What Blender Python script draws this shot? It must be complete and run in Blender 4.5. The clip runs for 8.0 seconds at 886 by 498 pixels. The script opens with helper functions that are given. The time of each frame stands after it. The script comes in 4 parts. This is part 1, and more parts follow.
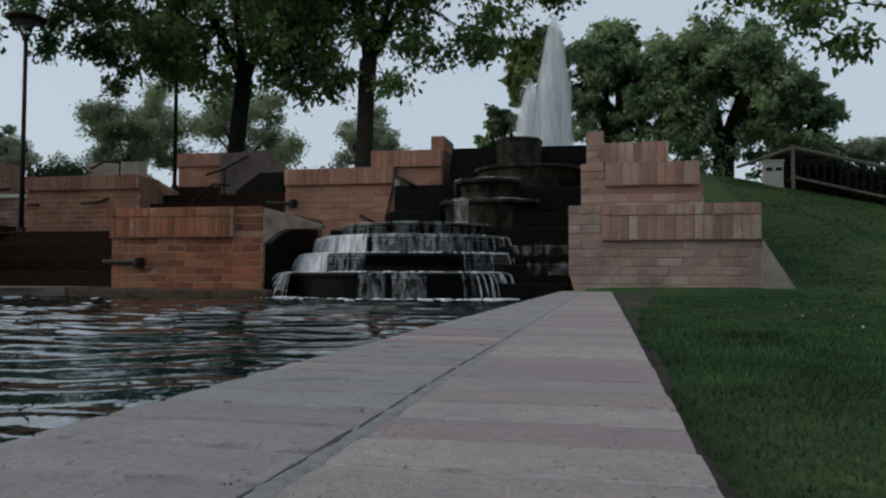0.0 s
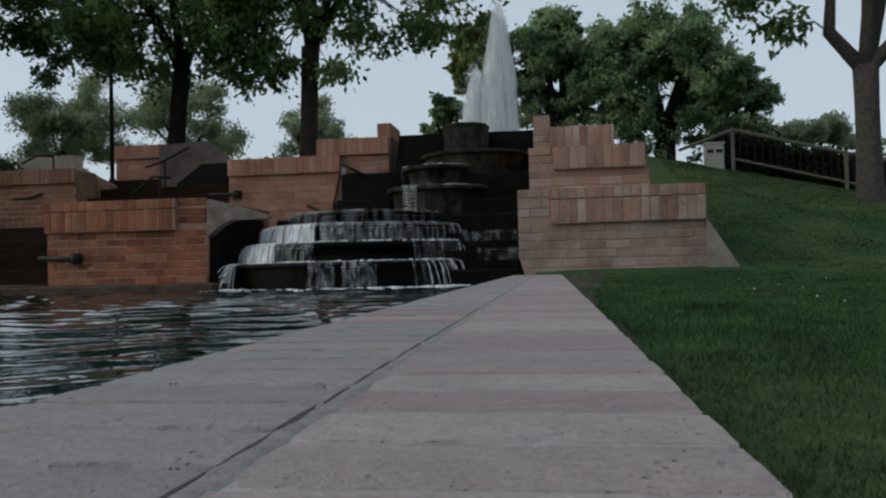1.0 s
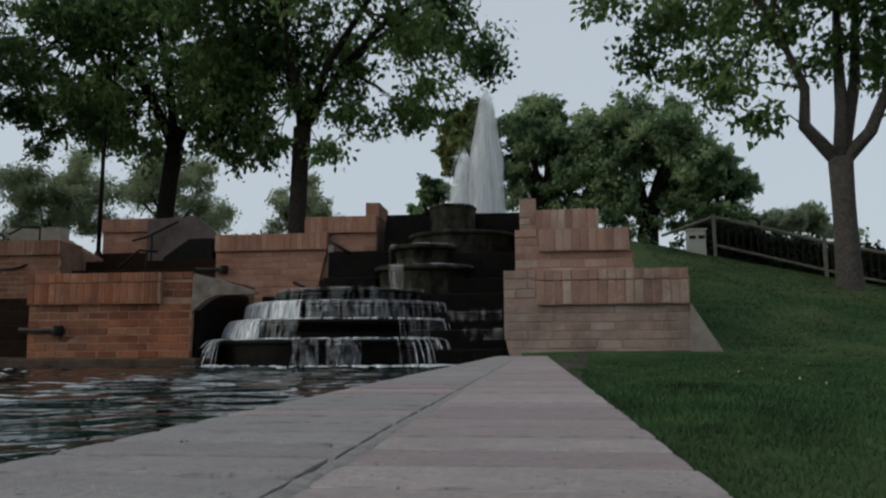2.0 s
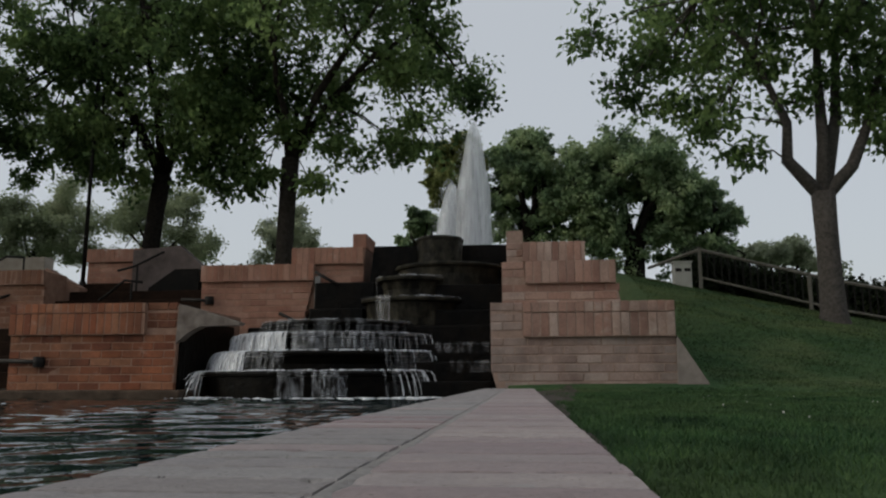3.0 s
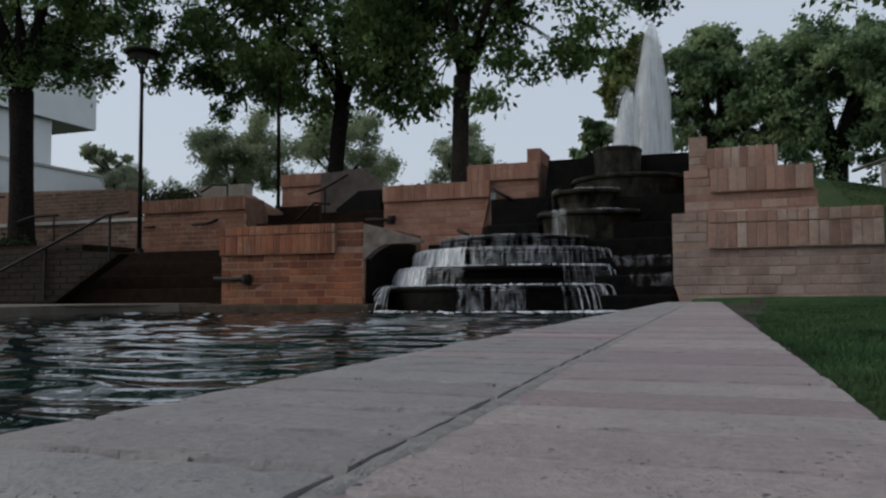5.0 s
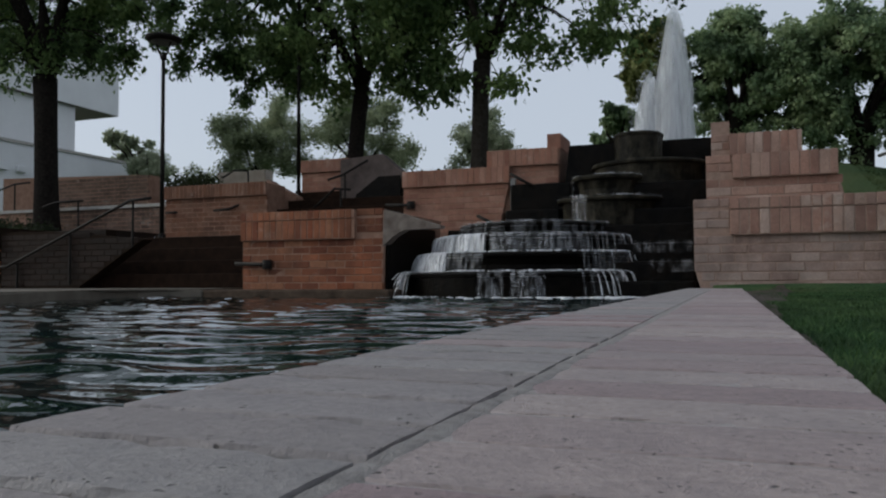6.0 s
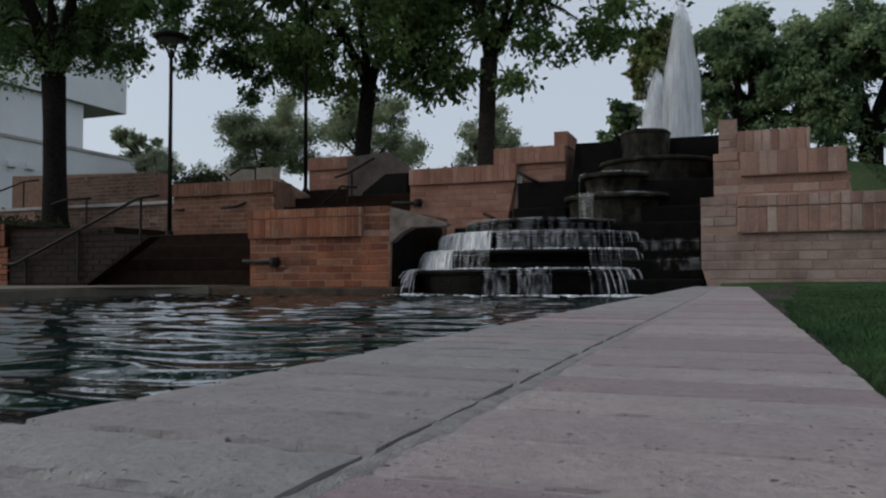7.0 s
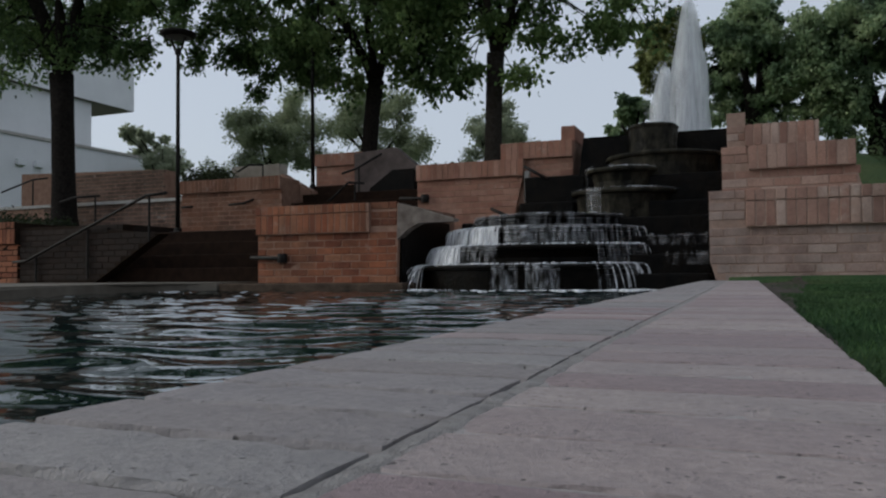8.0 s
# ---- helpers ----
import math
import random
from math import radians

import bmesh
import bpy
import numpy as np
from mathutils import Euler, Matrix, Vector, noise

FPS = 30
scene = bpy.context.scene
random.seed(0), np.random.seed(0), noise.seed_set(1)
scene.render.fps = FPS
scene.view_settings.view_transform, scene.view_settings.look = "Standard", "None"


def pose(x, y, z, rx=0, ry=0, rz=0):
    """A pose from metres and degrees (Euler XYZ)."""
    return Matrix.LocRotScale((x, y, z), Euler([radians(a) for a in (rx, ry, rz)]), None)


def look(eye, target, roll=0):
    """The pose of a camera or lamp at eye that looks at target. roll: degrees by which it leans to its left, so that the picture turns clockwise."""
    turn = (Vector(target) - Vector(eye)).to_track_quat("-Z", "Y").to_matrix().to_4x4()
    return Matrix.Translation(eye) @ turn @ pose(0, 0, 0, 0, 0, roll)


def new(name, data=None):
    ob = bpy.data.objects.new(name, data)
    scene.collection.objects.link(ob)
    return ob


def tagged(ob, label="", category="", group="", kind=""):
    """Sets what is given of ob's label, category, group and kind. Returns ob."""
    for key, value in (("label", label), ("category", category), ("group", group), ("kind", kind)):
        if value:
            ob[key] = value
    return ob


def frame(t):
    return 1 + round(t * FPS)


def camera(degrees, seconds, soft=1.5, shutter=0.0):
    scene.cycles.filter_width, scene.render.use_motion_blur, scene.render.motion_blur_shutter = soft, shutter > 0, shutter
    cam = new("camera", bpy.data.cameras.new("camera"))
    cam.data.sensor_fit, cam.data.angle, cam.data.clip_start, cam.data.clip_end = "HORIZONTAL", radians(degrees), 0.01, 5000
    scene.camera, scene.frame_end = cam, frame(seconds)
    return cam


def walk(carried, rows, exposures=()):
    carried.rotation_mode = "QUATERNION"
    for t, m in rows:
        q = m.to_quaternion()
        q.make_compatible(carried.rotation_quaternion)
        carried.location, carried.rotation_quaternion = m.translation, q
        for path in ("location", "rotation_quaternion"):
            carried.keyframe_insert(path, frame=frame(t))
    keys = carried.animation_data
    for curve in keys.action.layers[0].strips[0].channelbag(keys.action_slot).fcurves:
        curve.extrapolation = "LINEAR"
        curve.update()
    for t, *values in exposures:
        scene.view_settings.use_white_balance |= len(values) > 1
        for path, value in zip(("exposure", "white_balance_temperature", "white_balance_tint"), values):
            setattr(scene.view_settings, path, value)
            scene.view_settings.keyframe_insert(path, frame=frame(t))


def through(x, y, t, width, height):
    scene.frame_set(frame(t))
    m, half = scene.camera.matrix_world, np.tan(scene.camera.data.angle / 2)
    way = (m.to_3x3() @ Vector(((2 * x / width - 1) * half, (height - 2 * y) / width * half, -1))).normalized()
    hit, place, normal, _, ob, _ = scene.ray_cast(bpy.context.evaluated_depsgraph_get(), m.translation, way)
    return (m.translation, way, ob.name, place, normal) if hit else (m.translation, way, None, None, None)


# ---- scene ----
cam = camera(60.3, 8.0, soft=2.2, shutter=0.5)
PATH = [
    (0, (0.158, -0.991, 0.100), (-0.257, 0.964, 0.178), 0.2),
    (0.5, (0.149, -0.98, 0.091), (-0.215, 0.986, 0.167), -0.9),
    (1, (0.133, -0.94, 0.079), (-0.149, 1.04, 0.128), -1.4),
    (1.5, (0.12, -0.965, 0.067), (-0.136, 1.013, 0.215), -0.7),
    (3, (0.129, -0.984, 0.07), (-0.074, 0.977, 0.409), -0.2),
    (3.5, (0.127, -0.967, 0.068), (-0.07, 1.003, 0.354), -0.2),
    (4, (0.124, -0.966, 0.067), (-0.159, 1.003, 0.274), -0.2),
    (4.5, (0.127, -0.976, 0.068), (-0.446, 0.932, 0.243), 0.2),
    (4.7, (0.126, -0.978, 0.065), (-0.492, 0.918, 0.218), -0.1),
    (6, (0.13, -0.987, 0.069), (-0.574, 0.884, 0.153), -0.3),
    (6.5, (0.131, -0.989, 0.069), (-0.578, 0.879, 0.154), -0.2),
    (7, (0.132, -0.993, 0.069), (-0.588, 0.871, 0.147), -0.2),
    (7.5, (0.132, -0.994, 0.069), (-0.589, 0.87, 0.146), -0.2),
    (8, (0.133, -0.993, 0.07), (-0.606, 0.865, 0.136), -0.5),
]
walk(cam, [(t, look(e, g, r)) for t, e, g, r in PATH], exposures=[(0, 0.04, 6100, 0), (1.5, 0.04, 6150, 0), (2.9, -0.04, 6650, 4), (3.6, 0.12, 6550, 2), (4.0, 0.04, 6250, 0), (4.5, 0.04, 6200, 4), (6, 0.02, 6150, 5), (8, 0.0, 6150, 5)])

# ---- light: dusk sky, soft last sun from the side ----
SUN_EL, SUN_AZ = 24.0, -104.0
world = bpy.data.worlds.new("dusk_sky")
scene.world = world
world.use_nodes = True
wn = world.node_tree.nodes
sky = wn.new("ShaderNodeTexSky")
sky.sky_type = "NISHITA"
sky.sun_disc = False
sky.sun_elevation = radians(SUN_EL)
sky.sun_rotation = radians(SUN_AZ)
sky.air_density, sky.dust_density, sky.ozone_density = 1.0, 3.0, 1.0
wn["Background"].inputs["Strength"].default_value = 0.12
haze = wn.new("ShaderNodeMix")
haze.data_type = "RGBA"
haze.inputs["Factor"].default_value = 0.8
haze.inputs[7].default_value = (4.95, 5.1, 5.7, 1)  # thin even cloud over the whole dome
world.node_tree.links.new(sky.outputs["Color"], haze.inputs[6])
world.node_tree.links.new(haze.outputs[2], wn["Background"].inputs["Color"])
sun_data = bpy.data.lights.new("sun", "SUN")
sun_data.energy, sun_data.angle, sun_data.color = 1.3, radians(40), (1.0, 0.97, 0.92)
sun = new("sun", sun_data)
sun.matrix_world = look((30 * math.sin(radians(SUN_AZ)), 30 * math.cos(radians(SUN_AZ)), 30 * math.tan(radians(SUN_EL))), (0, 0, 0))


# ---- materials ----
class Mat:
    """A small wrapper round a node material."""

    def __init__(self, name, rough=0.8, metal=0.0, spec=0.5):
        self.m = bpy.data.materials.new(name)
        self.m.use_nodes = True
        self.n, self.l = self.m.node_tree.nodes, self.m.node_tree.links
        self.b = self.n["Principled BSDF"]
        self.b.inputs["Roughness"].default_value = rough
        self.b.inputs["Metallic"].default_value = metal
        self.b.inputs["Specular IOR Level"].default_value = spec
        self.co = self.n.new("ShaderNodeTexCoord").outputs["Object"]

    def geo(self):
        return self.n.new("ShaderNodeNewGeometry").outputs["Position"]

    def noise(self, scale, detail=4, rough=0.6, co=None, stretch=None):
        t = self.n.new("ShaderNodeTexNoise")
        t.inputs["Scale"].default_value, t.inputs["Detail"].default_value = scale, detail
        t.inputs["Roughness"].default_value = rough
        co = co or self.co
        if stretch:
            mp = self.n.new("ShaderNodeMapping")
            mp.inputs["Scale"].default_value = stretch
            self.l.new(co, mp.inputs["Vector"])
            co = mp.outputs["Vector"]
        self.l.new(co, t.inputs["Vector"])
        return t.outputs["Fac"]

    def ramp(self, fac, stops):
        r = self.n.new("ShaderNodeValToRGB")
        e = r.color_ramp.elements
        while len(e) < len(stops):
            e.new(0.5)
        for i, (p, c) in enumerate(stops):
            e[i].position = p
            e[i].color = (*c, 1) if len(c) == 3 else c
        self.l.new(fac, r.inputs["Fac"])
        return r.outputs["Color"]

    def mix(self, fac, a, b, kind="MIX"):
        x = self.n.new("ShaderNodeMix")
        x.data_type, x.blend_type = "RGBA", kind
        for sock, v in ((x.inputs["Factor"], fac), (x.inputs[6], a), (x.inputs[7], b)):
            if isinstance(v, (int, float)):
                sock.default_value = v
            elif isinstance(v, tuple):
                sock.default_value = (*v, 1)
            else:
                self.l.new(v, sock)
        return x.outputs[2]

    def color(self, c):
        if isinstance(c, tuple):
            self.b.inputs["Base Color"].default_value = (*c, 1)
        else:
            self.l.new(c, self.b.inputs["Base Color"])
        return self

    def bump(self, h, strength=0.3, dist=0.01):
        bp = self.n.new("ShaderNodeBump")
        bp.inputs["Strength"].default_value, bp.inputs["Distance"].default_value = strength, dist
        self.l.new(h, bp.inputs["Height"])
        self.l.new(bp.outputs["Normal"], self.b.inputs["Normal"])
        return self

    def rand(self):
        return self.n.new("ShaderNodeObjectInfo").outputs["Random"]

    def island(self):
        return self.n.new("ShaderNodeNewGeometry").outputs["Random Per Island"]


def brick_material(name, tones, stain, stain_amount, grain=60, rough=0.85, pits=False, streaks=0.0):
    k = Mat(name, 0.68 if pits else rough, spec=0.5 if pits else 0.3)
    n = len(tones)
    base = k.ramp(k.rand(), [(i / n, c) for i, c in enumerate(tones)])
    g = k.geo()
    fine = k.noise(grain, 6, 0.7, g)
    base = k.mix(1.0, base, k.ramp(fine, [(0.28, (0.68, 0.68, 0.68) if pits else (0.62, 0.62, 0.62)), (0.7, (1.06, 1.06, 1.06) if pits else (1.0, 1.0, 1.0))]), "MULTIPLY")
    blot = k.noise(2.3, 5, 0.65, g)
    base = k.mix(k.ramp(blot, [(0.42, (0, 0, 0)), (0.72, (stain_amount,) * 3)]), base, stain)
    if streaks:
        run = k.noise(1.0, 6, 0.65, g, stretch=(2.6, 2.6, 2.0))
        base = k.mix(1.0, base, k.ramp(run, [(0.34, (1 - streaks,) * 3), (0.58, (1.0, 1.0, 1.0))]), "MULTIPLY")
        bloom = k.noise(3.1, 6, 0.75, g)
        base = k.mix(k.ramp(bloom, [(0.58, (0, 0, 0)), (0.75, (0.45, 0.45, 0.45))]), base, (0.5, 0.44, 0.38))
    if pits:
        mott = k.noise(26, 5, 0.7, g)
        base = k.mix(1.0, base, k.ramp(mott, [(0.3, (0.82, 0.82, 0.83)), (0.68, (1.06, 1.06, 1.05))]), "MULTIPLY")
        for scale, lo, hi, g0, g1 in ((120, 0.13, 0.24, 0.54, 0.62), (260, 0.14, 0.30, 0.52, 0.64)):
            v = k.n.new("ShaderNodeTexVoronoi")
            v.inputs["Scale"].default_value = scale
            warp = k.mix(0.012, g, k.n.new("ShaderNodeTexNoise").outputs["Color"], "ADD")
            k.l.new(warp, v.inputs["Vector"])
            spot = k.ramp(v.outputs["Distance"], [(lo, (1, 1, 1)), (hi, (0, 0, 0))])
            gate = k.ramp(k.noise(scale * 0.22, 3, 0.6, g), [(g0, (0, 0, 0)), (g1, (0.92, 0.92, 0.92))])
            both = k.mix(1.0, spot, gate, "MULTIPLY")
            base = k.mix(both, base, (0.035, 0.03, 0.028))
            fine = k.mix(both, fine, (0.0, 0.0, 0.0))
    k.color(base)
    k.bump(fine, 0.9 if pits else 0.5, 0.004)
    return k.m


def plain(name, c, c2, rough=0.8, scale=8, metal=0.0, bump=0.25, dist=0.004, spec=0.4):
    k = Mat(name, rough, metal, spec)
    g = k.geo()
    f = k.noise(scale, 6, 0.65, g)
    k.color(k.ramp(f, [(0.3, c), (0.7, c2)]))
    k.bump(k.noise(scale * 9, 4, 0.6, g), bump, dist)
    return k.m


M_BRICK_R = brick_material("pale_weathered_brick", [(0.335, 0.178, 0.132), (0.40, 0.235, 0.178), (0.275, 0.145, 0.11), (0.46, 0.315, 0.25), (0.355, 0.20, 0.15), (0.24, 0.13, 0.10), (0.52, 0.39, 0.325), (0.30, 0.165, 0.125)], (0.30, 0.20, 0.16), 0.55, streaks=0.35)
M_BRICK_F = brick_material("grey_bloomed_brick", [(0.31, 0.205, 0.165), (0.37, 0.265, 0.22), (0.27, 0.175, 0.145), (0.41, 0.31, 0.262), (0.33, 0.225, 0.185)], (0.38, 0.30, 0.26), 0.9, streaks=0.4)
M_BRICK_L = brick_material("orange_brick", [(0.3182, 0.1015, 0.0430), (0.3526, 0.1307, 0.0645), (0.2580, 0.0774, 0.0344), (0.3870, 0.1720, 0.0929), (0.3182, 0.1118, 0.0533), (0.2064, 0.0654, 0.0327)], (0.1290, 0.0585, 0.0327), 0.75, streaks=0.5)
M_BRICK_U = brick_material("dusty_pink_brick", [(0.33, 0.15, 0.098), (0.37, 0.185, 0.125), (0.28, 0.125, 0.085), (0.41, 0.225, 0.16), (0.34, 0.165, 0.11)], (0.24, 0.135, 0.10), 0.6, streaks=0.35)
# muted brown, darkened further to hold the shade of the trees
M_BRICK_M = brick_material("muted_brick_in_tree_shade", [(0.2184, 0.0920, 0.0484), (0.2418, 0.1131, 0.0647), (0.1833, 0.0741, 0.0406), (0.2652, 0.1365, 0.0858)], (0.1092, 0.0585, 0.0374), 0.75, streaks=0.45)
# far darker than brick: the shade round the stairs is put into these tones
M_BRICK_D = brick_material("shade_dark_brick", [(0.0194, 0.0094, 0.0050), (0.0238, 0.0119, 0.0068), (0.0162, 0.0083, 0.0047)], (0.0086, 0.0058, 0.0032), 0.7)
M_BRICK_B = brick_material("brown_grey_brick", [(0.152, 0.0960, 0.0680), (0.182, 0.1170, 0.0870), (0.129, 0.0815, 0.0590), (0.204, 0.1350, 0.1000)], (0.090, 0.0640, 0.0480), 0.7, streaks=0.5)
M_COPING = brick_material("worn_coping_brick", [(0.3097, 0.2185, 0.2241), (0.4129, 0.3506, 0.3357), (0.3153, 0.2372, 0.2390), (0.4287, 0.3655, 0.3460), (0.2948, 0.2074, 0.2167), (0.3776, 0.3162, 0.3050), (0.3255, 0.2465, 0.2492), (0.4027, 0.3404, 0.3255)], (0.2288, 0.2000, 0.2074), 0.6, grain=170, pits=True)
M_COPING_G = brick_material("grey_coping_brick", [(0.2920, 0.2651, 0.2623), (0.3153, 0.2920, 0.2855), (0.3246, 0.3004, 0.2957), (0.2837, 0.2511, 0.2465), (0.3060, 0.2771, 0.2762)], (0.2037, 0.1944, 0.1972), 0.6, grain=170, pits=True)
M_MORTAR = plain("mortar", (0.21, 0.14, 0.108), (0.31, 0.215, 0.17), 0.95, 20, bump=0.5)
M_MORTAR_C = plain("coping_mortar", (0.19, 0.172, 0.165), (0.38, 0.348, 0.335), 0.95, 14, bump=0.8)
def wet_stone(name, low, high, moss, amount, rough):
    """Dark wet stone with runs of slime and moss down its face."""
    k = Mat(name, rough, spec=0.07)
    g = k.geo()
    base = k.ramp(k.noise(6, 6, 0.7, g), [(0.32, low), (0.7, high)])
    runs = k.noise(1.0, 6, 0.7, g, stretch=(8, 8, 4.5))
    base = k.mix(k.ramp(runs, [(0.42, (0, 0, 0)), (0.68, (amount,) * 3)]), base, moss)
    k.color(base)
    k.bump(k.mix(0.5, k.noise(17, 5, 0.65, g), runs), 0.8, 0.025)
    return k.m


# wet stone, taken to near black so that it holds the recesses' shade too
M_STONE_WET_SHADE = wet_stone("wet_shade_dark_stone", (0.0008, 0.0008, 0.0007), (0.0035, 0.003, 0.0024), (0.010, 0.007, 0.0045), 0.6, 0.4)
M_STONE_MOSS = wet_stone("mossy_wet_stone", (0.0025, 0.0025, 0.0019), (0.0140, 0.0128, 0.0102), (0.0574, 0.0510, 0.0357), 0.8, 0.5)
M_CONCRETE = plain("grey_concrete", (0.30, 0.28, 0.25), (0.42, 0.40, 0.37), 0.9, 6)
M_PAVE = plain("plaza_paving", (0.0768, 0.0649, 0.0502), (0.1417, 0.1240, 0.1004), 0.9, 3)
M_SOIL = plain("bare_soil", (0.028, 0.021, 0.015), (0.085, 0.066, 0.05), 1.0, 12, bump=0.8, dist=0.02)
M_IRON = plain("dark_iron", (0.008, 0.007, 0.006), (0.02, 0.017, 0.015), 0.6, 20, metal=0.3, spec=0.2)
M_FENCE = plain("brown_painted_steel", (0.11, 0.095, 0.075), (0.18, 0.16, 0.13), 0.5, 20)
M_WHITE = plain("white_stucco", (0.62, 0.62, 0.63), (0.72, 0.72, 0.73), 0.9, 0.6)
M_BEIGE = plain("beige_metal_box", (0.30, 0.285, 0.245), (0.38, 0.365, 0.32), 0.6, 6)
# one bark in three tones: each trunk's light or shade is in its colour
M_BARK_LIT = plain("lit_grey_brown_bark", (0.036, 0.030, 0.026), (0.125, 0.107, 0.094), 0.95, 22, bump=1.0, dist=0.02)
M_BARK_M = plain("half_shaded_bark", (0.018, 0.015, 0.012), (0.065, 0.054, 0.045), 0.95, 22, bump=1.0, dist=0.02, spec=0.1)
M_BARK_SHADED = plain("shaded_bark", (0.008, 0.0065, 0.0055), (0.032, 0.026, 0.022), 0.95, 22, bump=1.0, dist=0.02, spec=0.1)
M_STEEL = plain("bright_steel", (0.5, 0.5, 0.5), (0.65, 0.65, 0.65), 0.35, 20, metal=0.9)
M_LAMPLENS = plain("lamp_lens", (0.06, 0.06, 0.057), (0.10, 0.10, 0.095), 0.4, 6)


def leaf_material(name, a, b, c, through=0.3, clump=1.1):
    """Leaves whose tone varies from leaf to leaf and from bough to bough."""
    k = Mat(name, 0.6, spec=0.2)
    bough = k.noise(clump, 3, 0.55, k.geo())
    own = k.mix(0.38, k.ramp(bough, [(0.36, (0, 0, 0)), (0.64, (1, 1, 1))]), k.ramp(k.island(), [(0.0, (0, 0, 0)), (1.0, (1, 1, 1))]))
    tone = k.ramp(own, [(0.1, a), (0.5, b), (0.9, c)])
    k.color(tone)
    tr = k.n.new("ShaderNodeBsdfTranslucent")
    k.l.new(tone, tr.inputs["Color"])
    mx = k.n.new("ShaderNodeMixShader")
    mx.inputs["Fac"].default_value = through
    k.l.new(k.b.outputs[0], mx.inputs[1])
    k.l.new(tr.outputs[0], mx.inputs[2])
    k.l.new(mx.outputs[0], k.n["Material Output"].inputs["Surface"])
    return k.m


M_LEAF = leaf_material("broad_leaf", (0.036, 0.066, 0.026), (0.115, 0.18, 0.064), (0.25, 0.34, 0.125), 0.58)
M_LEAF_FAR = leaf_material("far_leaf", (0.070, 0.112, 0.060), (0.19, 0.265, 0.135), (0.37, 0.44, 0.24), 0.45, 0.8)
# the haze of distance is put into the next two leaf colours
M_LEAF_HAZE = leaf_material("haze_pale_leaf", (0.20, 0.235, 0.15), (0.32, 0.355, 0.24), (0.44, 0.47, 0.33), 0.55, 0.8)
M_LEAF_HAZE2 = leaf_material("haze_mid_leaf", (0.16, 0.19, 0.11), (0.27, 0.31, 0.18), (0.40, 0.43, 0.27), 0.55, 0.8)
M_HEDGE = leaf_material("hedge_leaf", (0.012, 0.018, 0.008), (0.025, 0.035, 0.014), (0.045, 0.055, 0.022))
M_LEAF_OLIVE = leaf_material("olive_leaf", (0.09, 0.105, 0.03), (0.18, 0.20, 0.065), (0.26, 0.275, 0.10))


def high_and_dry(k, g):
    """The grass is drier towards the top of the slope, in patches."""
    sp = k.n.new("ShaderNodeSeparateXYZ")
    k.l.new(g, sp.inputs[0])
    up = k.ramp(sp.outputs["Z"], [(0.25, (0, 0, 0)), (1.0, (0.5, 0.5, 0.5))])
    return k.mix(1.0, up, k.ramp(k.noise(1.6, 5, 0.65, g), [(0.35, (0.15, 0.15, 0.15)), (0.6, (1, 1, 1))]), "MULTIPLY")


def grass_material():
    k = Mat("grass_blade", 0.7, spec=0.2)
    g = k.geo()
    blade = k.ramp(k.island(), [(0.0, (0.021, 0.054, 0.022)), (0.6, (0.042, 0.090, 0.034)), (1.0, (0.080, 0.133, 0.050))])
    dry = k.ramp(k.noise(0.55, 6, 0.7, g), [(0.42, (0, 0, 0)), (0.68, (0.55, 0.55, 0.55))])
    tone = k.mix(dry, blade, (0.10, 0.125, 0.05))
    tone = k.mix(high_and_dry(k, g), tone, (0.12, 0.125, 0.045))
    tone = k.mix(1.0, tone, k.ramp(k.noise(5.5, 5, 0.7, g), [(0.36, (0.42, 0.44, 0.46)), (0.62, (1.35, 1.35, 1.25))]), "MULTIPLY")
    k.color(tone)
    tr = k.n.new("ShaderNodeBsdfTranslucent")
    k.l.new(tone, tr.inputs["Color"])
    mx = k.n.new("ShaderNodeMixShader")
    mx.inputs["Fac"].default_value = 0.45
    k.l.new(k.b.outputs[0], mx.inputs[1])
    k.l.new(tr.outputs[0], mx.inputs[2])
    k.l.new(mx.outputs[0], k.n["Material Output"].inputs["Surface"])
    return k.m


M_GRASS = grass_material()


def ground_material():
    k = Mat("lawn_soil", 1.0, spec=0.1)
    g = k.geo()
    f = k.noise(0.55, 6, 0.7, g)
    base = k.ramp(f, [(0.32, (0.028, 0.070, 0.029)), (0.5, (0.054, 0.106, 0.042)), (0.68, (0.108, 0.138, 0.058))])
    base = k.mix(high_and_dry(k, g), base, (0.12, 0.145, 0.055))
    k.color(k.mix(1.0, base, k.ramp(k.noise(30, 5, 0.7, g), [(0.3, (0.55, 0.55, 0.55)), (0.7, (1.1, 1.1, 1.1))]), "MULTIPLY"))
    k.bump(k.noise(40, 5, 0.7, g), 1.0, 0.03)
    return k.m


M_LAWN = ground_material()


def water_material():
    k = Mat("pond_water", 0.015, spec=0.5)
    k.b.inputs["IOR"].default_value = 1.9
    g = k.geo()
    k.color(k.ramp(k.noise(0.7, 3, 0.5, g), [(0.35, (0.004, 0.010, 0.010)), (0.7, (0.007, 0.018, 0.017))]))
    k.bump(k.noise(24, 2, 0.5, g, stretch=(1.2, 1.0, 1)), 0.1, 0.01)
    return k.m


def foam_material(name, stretch, low, high, bright=0.85, most=1.0):
    k = Mat(name, 0.35, spec=0.4)
    k.color((bright * 0.97, bright * 0.985, bright * 1.02))
    g = k.geo()
    f = k.noise(1.0, 5, 0.6, g, stretch=stretch)
    a = k.ramp(f, [(low, (0, 0, 0)), (high, (most, most, most))])
    k.l.new(a, k.b.inputs["Alpha"])
    k.bump(f, 0.25, 0.01)
    return k.m


